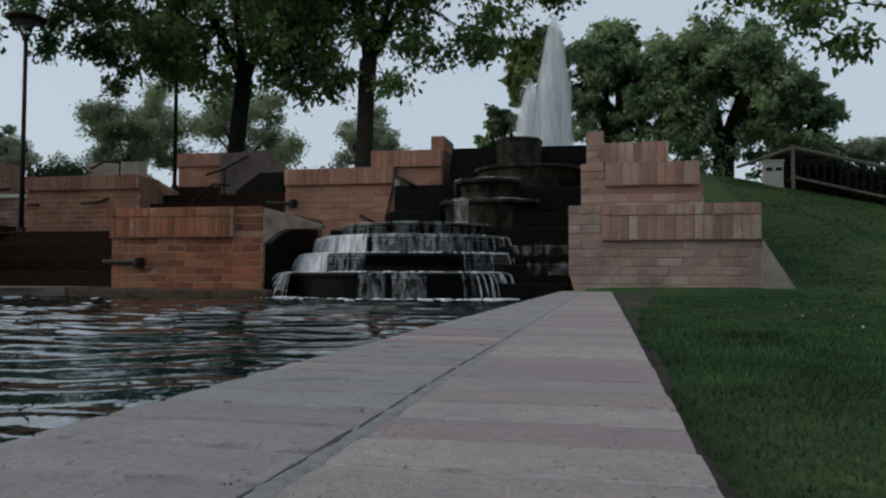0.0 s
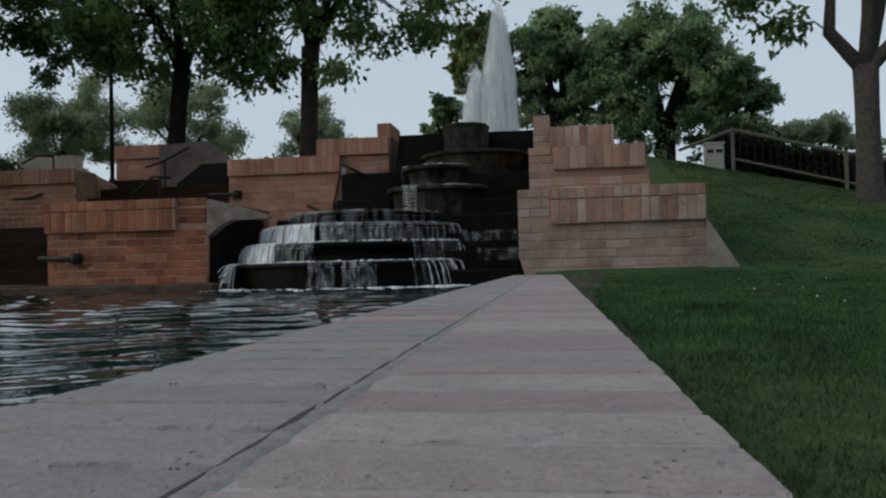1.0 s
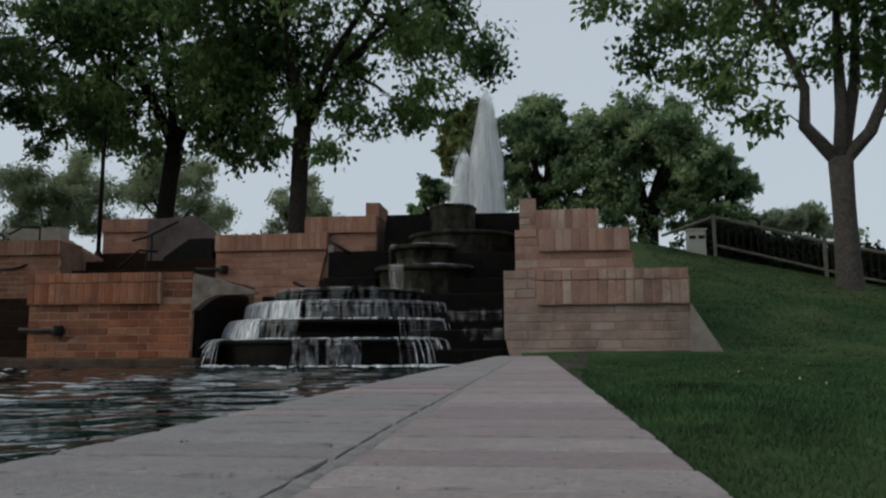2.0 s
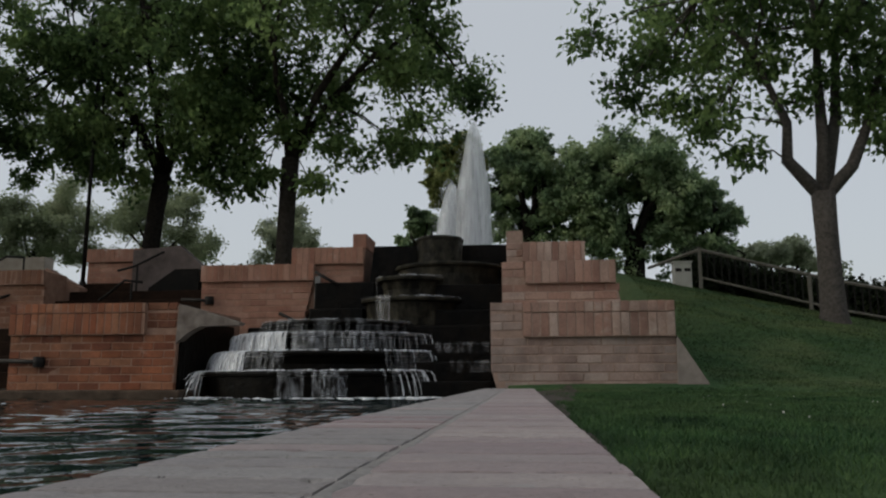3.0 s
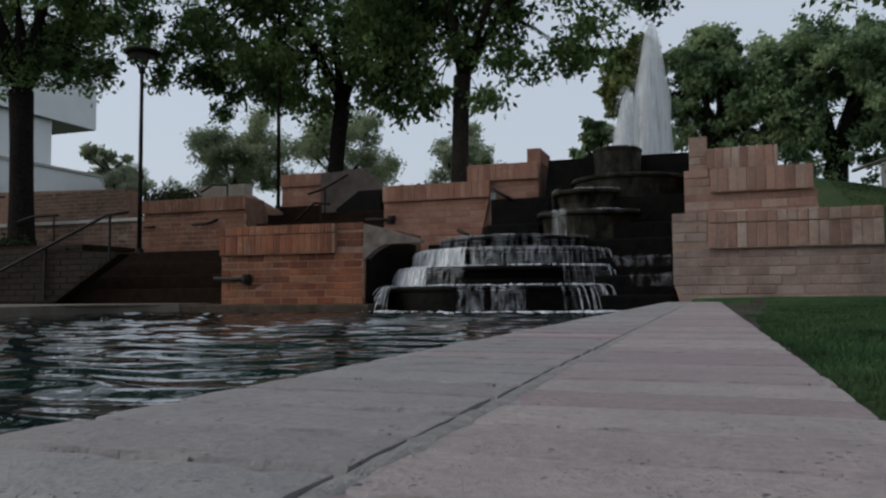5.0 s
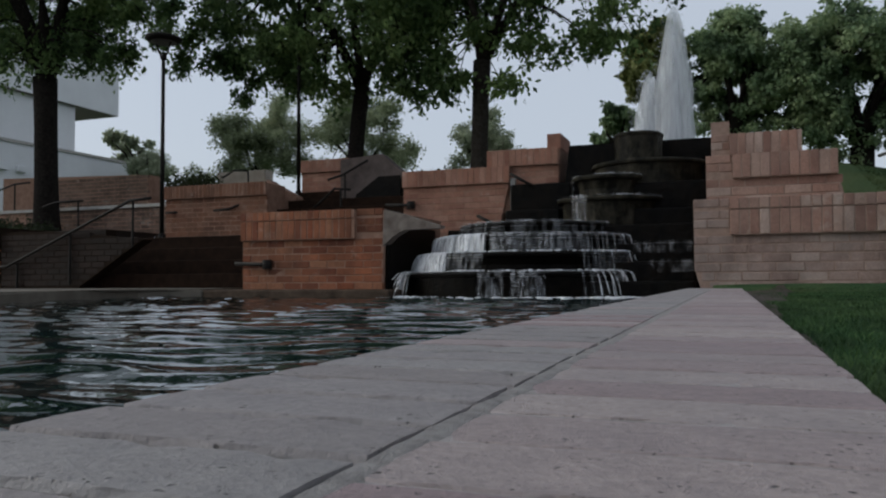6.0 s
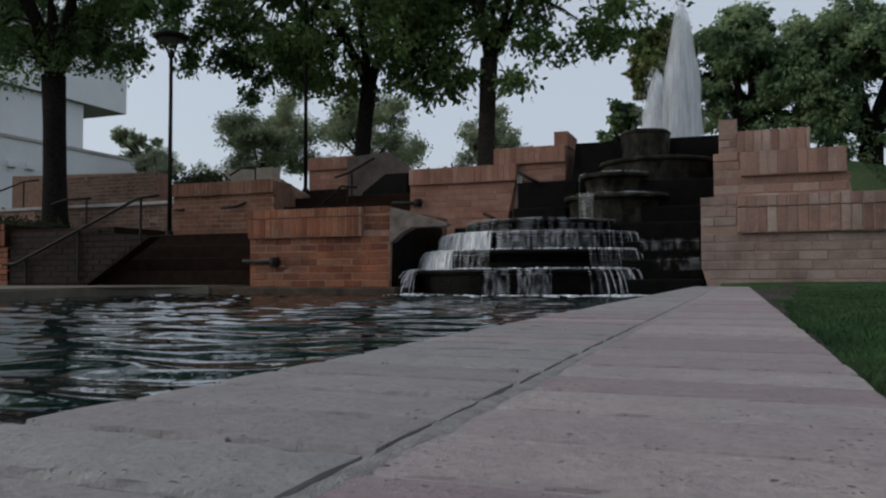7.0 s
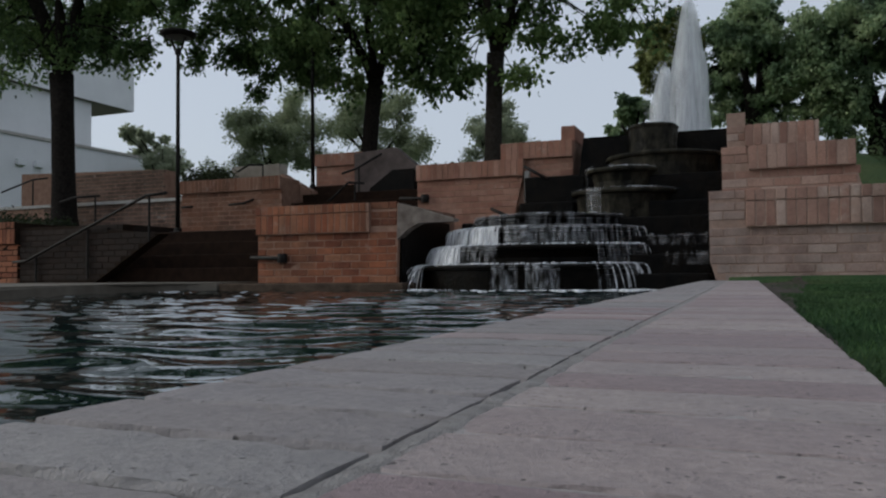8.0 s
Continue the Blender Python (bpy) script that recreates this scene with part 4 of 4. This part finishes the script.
tree((4.12, 9.3, 0.72), 0.15, 2.5, (4.3, 9.3, 5.1, 3.1, 2.3, 2.2), 13, "broad-leaved tree with a forked trunk on the lawn", bark=M_BARK_LIT, lobes=34, leafs=25000, size=0.12, loose=0.05, tall=(18, 7.3, 9.4), extra=((1.55, 3.95, 0.25), (2.1, 3.8, 0.35), (2.7, 3.5, 0.4), (3.15, 3.05, 0.3), (1.2, 4.9, 0.4), (2.0, 4.6, 0.45), (5.4, 3.3, 0.5), (5.1, 3.9, 0.5), (5.6, 4.6, 0.6), (6.2, 5.2, 0.7), (5.9, 3.6, 0.5), (6.5, 4.2, 0.6), (4.9, 5.2, 0.6), (3.6, 4.9, 0.6), (4.3, 4.05, 0.35), (4.7, 3.65, 0.32), (4.95, 4.2, 0.4), (4.1, 4.65, 0.4), (4.6, 4.75, 0.45), (3.6, 4.25, 0.35), (3.85, 3.75, 0.22), (5.1, 3.35, 0.32)), ways=(((3.7, 9.3, 2.95), (3.72, 9.25, 3.45), (3.3, 9.1, 4.4), (2.6, 9.0, 5.2)), ((4.2, 9.35, 3.2), (4.22, 9.4, 4.0), (4.3, 9.5, 5.0), (4.2, 9.5, 6.2)), ((4.52, 9.3, 2.85), (4.78, 9.35, 3.4), (5.1, 9.4, 4.4), (5.6, 9.4, 5.3)), ((4.45, 9.5, 3.6), (4.62, 9.7, 4.8), (4.9, 10.0, 5.8))))
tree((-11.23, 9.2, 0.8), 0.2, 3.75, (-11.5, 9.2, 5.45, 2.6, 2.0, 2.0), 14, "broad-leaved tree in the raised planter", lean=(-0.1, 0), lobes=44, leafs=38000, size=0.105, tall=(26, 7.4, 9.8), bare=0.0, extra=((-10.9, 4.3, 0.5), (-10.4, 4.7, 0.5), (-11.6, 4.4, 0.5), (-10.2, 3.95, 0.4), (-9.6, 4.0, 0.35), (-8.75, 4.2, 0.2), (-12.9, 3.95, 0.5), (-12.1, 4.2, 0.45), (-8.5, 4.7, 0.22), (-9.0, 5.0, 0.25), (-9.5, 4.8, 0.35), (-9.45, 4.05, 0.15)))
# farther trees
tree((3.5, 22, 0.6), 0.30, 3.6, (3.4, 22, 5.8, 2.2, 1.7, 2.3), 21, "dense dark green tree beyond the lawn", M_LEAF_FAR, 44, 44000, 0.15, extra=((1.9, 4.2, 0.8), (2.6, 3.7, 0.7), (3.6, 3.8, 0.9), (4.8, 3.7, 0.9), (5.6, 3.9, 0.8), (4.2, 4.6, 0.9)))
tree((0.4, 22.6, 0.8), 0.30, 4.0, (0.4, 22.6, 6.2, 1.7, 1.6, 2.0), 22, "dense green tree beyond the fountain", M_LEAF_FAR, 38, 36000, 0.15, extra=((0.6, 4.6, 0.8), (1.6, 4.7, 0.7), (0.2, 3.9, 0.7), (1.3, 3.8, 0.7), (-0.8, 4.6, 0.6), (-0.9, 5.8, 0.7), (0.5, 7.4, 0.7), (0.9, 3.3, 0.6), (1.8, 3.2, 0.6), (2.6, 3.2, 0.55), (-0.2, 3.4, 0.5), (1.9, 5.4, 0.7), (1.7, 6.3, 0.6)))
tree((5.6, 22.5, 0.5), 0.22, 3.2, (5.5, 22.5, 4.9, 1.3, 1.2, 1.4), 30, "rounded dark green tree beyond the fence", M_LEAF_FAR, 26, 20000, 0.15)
tree((-2.1, 23, 0.8), 0.2, 4.4, (-2.0, 23, 6.6, 1.25, 1.2, 1.5), 23, "olive green tree beyond the fountain", M_LEAF_OLIVE, 22, 14000, 0.15)
tree((-18.5, 26, 1.2), 0.12, 4.6, (-18.2, 26, 6.0, 2.5, 1.8, 2.1), 24, "haze-paled green tree far beyond the terraces", M_LEAF_HAZE2, 34, 26000, 0.13, loose=0.085, puff=(0.14, 0.28), extra=((-21.2, 4.5, 0.7), (-20.6, 4.1, 0.7), (-21.6, 4.0, 0.5), (-16.2, 4.9, 0.7), (-17.2, 7.4, 0.6), (-19.3, 4.3, 0.6)), bare=0.0)
tree((-13.8, 26.5, 1.2), 0.12, 4.3, (-13.9, 26.5, 5.8, 2.4, 1.8, 2.1), 25, "green tree far beyond the terraces", M_LEAF_HAZE2, 32, 24000, 0.13, loose=0.085, puff=(0.14, 0.28), extra=((-12.0, 4.9, 0.6), (-14.6, 4.0, 0.6), (-11.6, 5.3, 0.4)), bare=0.0)
tree((-8.3, 26, 1.2), 0.16, 3.7, (-8.3, 26, 4.9, 1.5, 1.4, 1.3), 26, "small haze-paled tree far beyond the wall", M_LEAF_HAZE, 26, 12000, 0.13, loose=0.1, puff=(0.16, 0.34), extra=((-9.5, 4.1, 0.5), (-7.0, 4.1, 0.5), (-8.0, 6.3, 0.3)), bare=0.0)
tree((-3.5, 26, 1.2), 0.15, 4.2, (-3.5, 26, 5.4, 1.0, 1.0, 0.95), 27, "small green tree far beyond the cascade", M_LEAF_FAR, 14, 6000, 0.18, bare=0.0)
tree((-23.8, 26, 1.0), 0.15, 4.0, (-23.8, 26, 5.1, 1.5, 1.2, 0.8), 28, "small haze-paled tree beside the building", M_LEAF_HAZE, 22, 6000, 0.13, loose=0.14, puff=(0.2, 0.45), bare=0.0)
tree((-28.0, 30, 1.0), 0.15, 5.0, (-29.0, 30, 7.0, 1.6, 1.2, 1.0), 31, "small haze-paled tree behind the building", M_LEAF_HAZE, 12, 3000, 0.22)
tree((8.3, 24, -0.5), 0.15, 2.6, (7.7, 24, 3.85, 2.5, 1.4, 0.75), 29, "low haze-paled green tree beyond the fence", M_LEAF_HAZE, 24, 14000, 0.15, loose=0.12, extra=((9.8, 3.6, 0.5), (6.2, 3.7, 0.5), (8.6, 4.0, 0.5)))


# ---- lamp posts ----
def street_lamp(at, height):
    la = thing("street_lamp", at, "dark iron street lamp with a shallow dish head", "street lamp", "park lamps")
    part("base_plate", lathe([(0.13, 0.0), (0.13, 0.03), (0.06, 0.05), (0.05, 0.12)], 20), M_IRON, la)
    part("pole", tube([(0, 0, 0.04), (0, 0, height * 0.5), (0, 0, height - 0.2)], [0.035, 0.03, 0.027], 12), M_IRON, la, smooth=True)
    part("collar", lathe([(0.03, height - 0.30), (0.05, height - 0.28), (0.05, height - 0.23), (0.03, height - 0.20)], 16), M_IRON, la)
    head = part("head", lathe([(0.05, height - 0.03), (0.23, height - 0.012), (0.275, height + 0.025), (0.27, height + 0.05), (0.20, height + 0.075), (0.05, height + 0.09)], 36), M_IRON, la, smooth=True)
    part("lens", lathe([(0.12, height - 0.034), (0.19, height - 0.022)], 24), M_LAMPLENS, head)
    for dx in (-1, 1):
        part("yoke", tube([(dx * 0.02, 0, height - 0.26), (dx * 0.07, 0, height - 0.2), (dx * 0.14, 0, height - 0.02)], 0.014, 8), M_IRON, la)
    for a in (45, 135, 225, 315):
        part("bolt", lathe([(0.014, 0.03), (0.014, 0.05), (0.006, 0.055)], 8, 0.1 * math.cos(radians(a)), 0.1 * math.sin(radians(a))), M_STEEL, la, "bright steel bolt")
    return la


street_lamp((-8.0, 8.4, 0.70), 3.1)
street_lamp((-6.75, 10.3, 1.5), 4.0)


# ---- handrails ----
def handrail(pts, posts, label="dark iron handrail beside the stairs"):
    hr = thing("handrail", pts[0], label, "handrail", "stair handrails")
    o = Vector(pts[0])
    part("rail", tube([Vector(p) - o for p in pts], 0.019, 8), M_IRON, hr, smooth=True)
    for (x, y, z0, z1) in posts:
        part("post", tube([Vector((x, y, z0)) - o, Vector((x, y, z1)) - o], 0.015, 8), M_IRON, hr)


handrail([(-8.98, 6.36, 0.28), (-8.75, 6.36, 0.29), (-6.72, 6.36, 1.07), (-6.4, 6.36, 1.09)], [(-6.7, 6.39, 0.5, 1.07), (-7.7, 6.39, 0.05, 0.69), (-8.6, 6.39, 0.0, 0.34)])
handrail([(-11.1, 9.0, 1.40), (-10.78, 9.0, 1.47), (-10.2, 9.0, 1.47)], [(-10.3, 9.0, 0.8, 1.47)])
handrail([(-8.29, 8.83, 1.18), (-8.08, 8.83, 1.18)], [(-8.1, 8.83, 1.16, 1.2)], "short dark rail end fixed to the brick wall")
handrail([(-7.35, 8.8, 1.18), (-7.07, 8.8, 1.19), (-6.86, 9.0, 1.33), (-6.7, 9.3, 1.56)], [(-6.86, 9.0, 0.9, 1.33)])
handrail([(-8.46, 10.5, 1.96), (-8.22, 10.5, 2.08), (-7.91, 10.5, 2.06)], [(-7.91, 10.5, 1.4, 2.06)])
handrail([(-5.8, 9.62, 1.68), (-5.55, 9.62, 1.74), (-5.1, 9.62, 1.95)], [(-5.5, 9.62, 1.2, 1.75)])
handrail([(-5.95, 9.3, 1.15), (-5.73, 9.3, 1.31), (-5.51, 9.3, 1.49), (-5.24, 9.3, 1.46)], [(-5.4, 9.3, 0.9, 1.48)])
handrail([(-13.89, 10.05, 1.81), (-13.03, 10.05, 2.02), (-12.64, 10.05, 2.03)], [(-13.03, 10.05, 1.44, 2.02)])
handrail([(-2.6, 7.4, 0.82), (-2.38, 7.35, 0.72)], [], "thin dark iron rod beside the cascade")
handrail([(-2.34, 7.9, 1.36), (-2.06, 7.9, 1.2)], [], "thin dark iron rod beside the cascade")
for (x0, x1, y, z) in ((-4.88, -4.5, 5.9, 0.255), (-4.02, -3.68, 7.9, 1.04)):
    sp = thing("rail_end", (x1, y + 0.08, z), "dark iron rail end fixed to the brick wall", "handrail")
    part("bar", tube([(x0 - x1, -0.03, 0.012), (-0.05, -0.03, 0.0), (0.0, -0.03, 0.0)], 0.022, 10), M_IRON, sp, smooth=True)
    part("flange", lathe([(0.05, -0.05), (0.06, 0.0), (0.05, 0.05)], 16), M_IRON, sp)

# ---- low things on the right ----
bx = thing("utility_box", (2.55, 10.8, hill(2.55, 10.8)), "beige metal utility box on the lawn", "utility box")
part("cabinet", box(-0.13, 0.13, -0.1, 0.1, -0.1, 0.33, 0.012), M_BEIGE, bx)
part("lid", box(-0.145, 0.145, -0.115, 0.115, 0.33, 0.36, 0.008), M_BEIGE, bx)
for dx in (-0.065, 0.065):
    part("vent", box(dx - 0.045, dx + 0.045, -0.106, -0.098, 0.20, 0.25), M_IRON, bx, "dark vent slot")

fence = thing("fence", (3.1, 12.0, 1.5), "brown steel picket fence along the top of the slope", "fence")
fx = [3.1 + 0.115 * i for i in range(70)]


def fence_z(x):
    return 2.21 - 0.262 * (x - 3.1) if x < 5.2 else 1.66 - 0.2 * (x - 5.2)


# rails paler than the pickets: the sky light on them is in the colour
part("rail", tube([(0, 0, fence_z(3.1) - 1.5), (-0.75, 0.6, 0.5)], 0.028, 6), M_FENCE, fence)
for dz, r in ((0.0, 0.03), (-0.47, 0.022)):
    part("rail", tube([(x - 3.1, 0, fence_z(x) - 1.5 + dz) for x in (3.1, 5.2, 11.1)], r, 6), M_FENCE, fence)
for i, x in enumerate(fx):
    g = hill(x, 12.0)
    if i % 15 == 0:
        part("post", box(x - 3.1 - 0.024, x - 3.1 + 0.024, -0.024, 0.024, g - 1.7, fence_z(x) - 1.46), M_FENCE, fence)
    else:
        part("picket", box(x - 3.1 - 0.01, x - 3.1 + 0.01, -0.01, 0.01, fence_z(x) - 1.5 - 0.5, fence_z(x) - 1.5), M_IRON, fence)
hedge_c = []
rnd = random.Random(8)
for i in range(2600):
    x = 2.95 + 8.6 * rnd.random()
    rise = 0.02 + 0.10 * noise.noise((x * 1.3, 3, 0)) + (0.08 if x > 5.5 else 0.0)
    hedge_c.append((x, 12.42 + rnd.uniform(-0.12, 0.4), fence_z(x) + rise - 0.95 * rnd.random()))
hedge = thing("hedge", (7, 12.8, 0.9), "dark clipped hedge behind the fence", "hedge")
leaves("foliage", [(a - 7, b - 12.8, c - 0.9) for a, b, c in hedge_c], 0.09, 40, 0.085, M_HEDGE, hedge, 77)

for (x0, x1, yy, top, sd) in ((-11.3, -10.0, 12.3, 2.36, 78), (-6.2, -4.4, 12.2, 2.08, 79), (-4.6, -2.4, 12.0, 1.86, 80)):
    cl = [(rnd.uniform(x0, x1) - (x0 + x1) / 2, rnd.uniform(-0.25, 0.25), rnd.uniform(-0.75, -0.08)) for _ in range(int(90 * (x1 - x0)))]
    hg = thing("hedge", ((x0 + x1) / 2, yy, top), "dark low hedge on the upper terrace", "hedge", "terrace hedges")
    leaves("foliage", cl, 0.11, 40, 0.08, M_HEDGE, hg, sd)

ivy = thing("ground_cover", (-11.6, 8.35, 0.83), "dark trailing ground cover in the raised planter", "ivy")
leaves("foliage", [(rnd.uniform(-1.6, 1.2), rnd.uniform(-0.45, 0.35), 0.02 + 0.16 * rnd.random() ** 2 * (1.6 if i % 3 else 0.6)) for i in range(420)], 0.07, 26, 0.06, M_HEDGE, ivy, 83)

# ---- white building far left ----
bd = thing("building", (-26, 15, 0.0), "white rendered building with an overhanging upper storey", "building")
part("lower_wing", box(-10, 0.5, -10, 12.2, -1, 5.46), M_WHITE, bd)
part("ledge", box(-10, 0.56, -10, 12.26, 5.46, 5.58), M_CONCRETE, bd)
part("wall", box(-10, 0.0, -10, 8.8, 5.58, 7.62), M_WHITE, bd)
part("upper_storey", box(-10, 0.25, -10, 11.0, 7.62, 11.2), M_WHITE, bd)
# thin brown sheet whose dark colour stands for the overhang's shade
part("soffit", box(-9.9, 0.235, -9.9, 10.98, 7.60, 7.616), M_FENCE, bd, "soffit sheet coloured dark for the shade under the overhang")
for yy in (4.9, 5.7):
    part("wall_lamp", box(0.5, 0.66, yy - 0.18, yy + 0.18, 4.35, 4.6, 0.03), M_WHITE, bd)

# bare soil between coping and lawn
def soil_width(y):
    return max(0.004, 0.012 + 0.014 * noise.noise((y * 2.2, 0, 0)) + 0.006 * noise.noise((y * 9, 4, 0)) + (0.30 + 0.10 * noise.noise((y * 1.7, 8, 0))) * step01((y - 0.6) / 5.0))


bm = bmesh.new()
row = []
for i in range(240):
    y = -3.5 + i * 0.0379
    wd = soil_width(y)
    row.append((bm.verts.new((0.19, y, -0.02)), bm.verts.new((0.215 + wd, y, hill(0.215 + wd, y) + 0.006)), bm.verts.new((0.24 + wd, y, hill(0.24 + wd, y) - 0.01))))
for p, q in zip(row, row[1:]):
    bm.faces.new((p[0], p[1], q[1], q[0]))
    bm.faces.new((p[1], p[2], q[2], q[1]))
tagged(part("soil_edge", bm, M_SOIL, smooth=True), "strip of bare brown soil beside the coping", "soil", kind="structure")

# ---- grass blades beside the coping ----
rng = np.random.default_rng(4)
n = 330000
u = rng.random(n)
gyv = -0.9 + 12.6 * u ** 1.7
gxv = 0.215 + 0.012 * np.sin(gyv * 9) + 0.012 * np.sin(gyv * 31) + rng.random(n) * (0.9 + 0.62 * (gyv + 0.9))
bare_w = np.array([soil_width(float(b)) for b in gyv])
keep = ~((gyv > 5.4) & (gxv < 1.75)) & (gxv > 0.214 + bare_w * rng.uniform(0.1, 1.2, n))
gxv, gyv = gxv[keep], gyv[keep]
gz = np.array([hill(float(a), float(b)) for a, b in zip(gxv, gyv)])
n = len(gxv)
h = rng.uniform(0.004, 0.0125, n) * (1 + 0.3 * np.sin(gxv * 5) * np.sin(gyv * 4))
ang = rng.random(n) * math.tau
w = 0.0008 + 0.0009 * (gyv + 1)
bend = rng.uniform(0.5, 2.2, n) * h
dx, dy = np.cos(ang), np.sin(ang)
b0 = np.stack([gxv - dy * w, gyv + dx * w, gz - 0.004], 1)
b1 = np.stack([gxv + dy * w, gyv - dx * w, gz - 0.004], 1)
b2 = np.stack([gxv + dx * bend, gyv + dy * bend, gz + h], 1)
v = np.stack([b0, b1, b2], 1).reshape(-1, 3)
me = bpy.data.meshes.new("grass")
me.vertices.add(len(v))
me.vertices.foreach_set("co", v.ravel())
me.loops.add(3 * n)
me.loops.foreach_set("vertex_index", np.arange(3 * n))
me.polygons.add(n)
me.polygons.foreach_set("loop_start", np.arange(0, 3 * n, 3))
me.update(calc_edges=True)
tagged(link_mesh("grass", me, M_GRASS), "short green grass blades of the lawn", "grass", kind="stuff")

# white clover heads and fallen leaves scattered in the lawn
bm = bmesh.new()
rnd = random.Random(31)
for i in range(40):
    y = rnd.uniform(0.6, 8.5)
    x = 0.6 + rnd.random() * (0.6 + 0.6 * y) + (1.3 if y > 5 else 0)
    bmesh.ops.create_icosphere(bm, subdivisions=1, radius=rnd.uniform(0.0016, 0.0034), matrix=Matrix.Translation((x, y, hill(x, y) + 0.012)))
tagged(part("clover_flowers", bm, M_CLOVER), "white clover heads scattered in the lawn", "flowers", kind="stuff")

# ---- pieces: wall bricks and coping bricks, last ----
def slope_right(z):
    return (-0.145 + (max(0, 0.16 - z)) * 0.8, 1.405 if z > 0.435 else 1.405 + (0.435 - z) * 0.58)


lay_bricks(W1, "r", (0, 5.64, 0), 0, 0.73, ["rowlock", "soldier"] + ["course"] * 6, slope_right, 1, (-0.145, 0.13), "f")
lay_bricks(W2, "r", (0, 6.0, 0), 0, 1.14, ["soldier"] + ["course"] * 4, lambda z: (-0.05, 0.975 if z > 0.94 else 1.01), 2, (-0.05, 0.16))
lay_bricks(W3, "r", (0, 6.85, 0), 0, 1.47, ["soldier"] + ["course"] * 3, lambda z: (-0.02, 0.78), 3, (-0.02, 0.14))
lay_bricks(LB, "l", (0, 6.0, 0), 0, 0.81, ["rowlock", "soldier"] + ["course"] * 7, lambda z: (-4.82, -3.15), 4, (-3.44, -3.15))
lay_bricks(UW, "u", (0, 8.0, 0), 0, 1.47, ["soldier"] + ["course"] * 8, lambda z: (-3.79, -2.37 if z > 1.3 else -2.49 + (z - 0.82) * 0.24), 5)
lay_bricks(UC, "u", (0, 8.06, 0), 0, 1.675, ["soldier"] + ["course"] * 3, lambda z: (-2.67, -1.78), 6)
lay_bricks(LP, "l", (0, 6.4, 0), 0, 0.82, ["rowlock", "soldier"] + ["course"] * 7, lambda z: (-10.6, -8.95), 7)
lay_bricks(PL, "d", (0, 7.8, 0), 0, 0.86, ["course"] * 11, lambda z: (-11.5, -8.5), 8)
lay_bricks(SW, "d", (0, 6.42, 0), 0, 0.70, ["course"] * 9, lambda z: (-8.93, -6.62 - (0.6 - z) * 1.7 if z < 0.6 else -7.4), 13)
lay_bricks(WD, "m", (0, 8.9, 0), 0, 1.60, ["soldier"] + ["course"] * 9, lambda z: (-8.35, -6.45), 9)
lay_bricks(MW, "u", (0, 10.0, 0), 0, 2.07, ["soldier"] + ["course"] * 7, lambda z: (-6.5, -5.62), 10)
lay_bricks(WT, "b", (0, 9.6, 0), 0, 1.375, ["course"] * 8, lambda z: (-12.2, -8.4), 11)
lay_bricks(WU, "b", (0, 11.0, 0), 0, 2.2, ["course"] * 10, lambda z: (-13.0, -10.6), 12)

rnd = random.Random(3)
pink = [coping_brick(s, M_COPING) for s in range(5)]
grey = [coping_brick(s + 9, M_COPING_G) for s in range(4)]
y = -3.93
while y < 5.56:
    for side in (-1, 1):
        yy = y + (0.03 if side < 0 else 0.0)
        ob = new("brick", rnd.choice(pink if side > 0 or rnd.random() < 0.1 else grey))
        ob.parent = coping
        ob.matrix_basis = Matrix.LocRotScale(((0.1085 if side > 0 else -0.1075) + rnd.uniform(-0.0012, 0.0012), yy, rnd.uniform(-0.0012, 0.0002)), Euler((rnd.uniform(-0.006, 0.006), rnd.uniform(-0.002, 0.002), rnd.uniform(-0.012, 0.012))), (1.03 if side > 0 else 0.975, 1.01 if side > 0 else 0.945, 1))
    y += 0.075
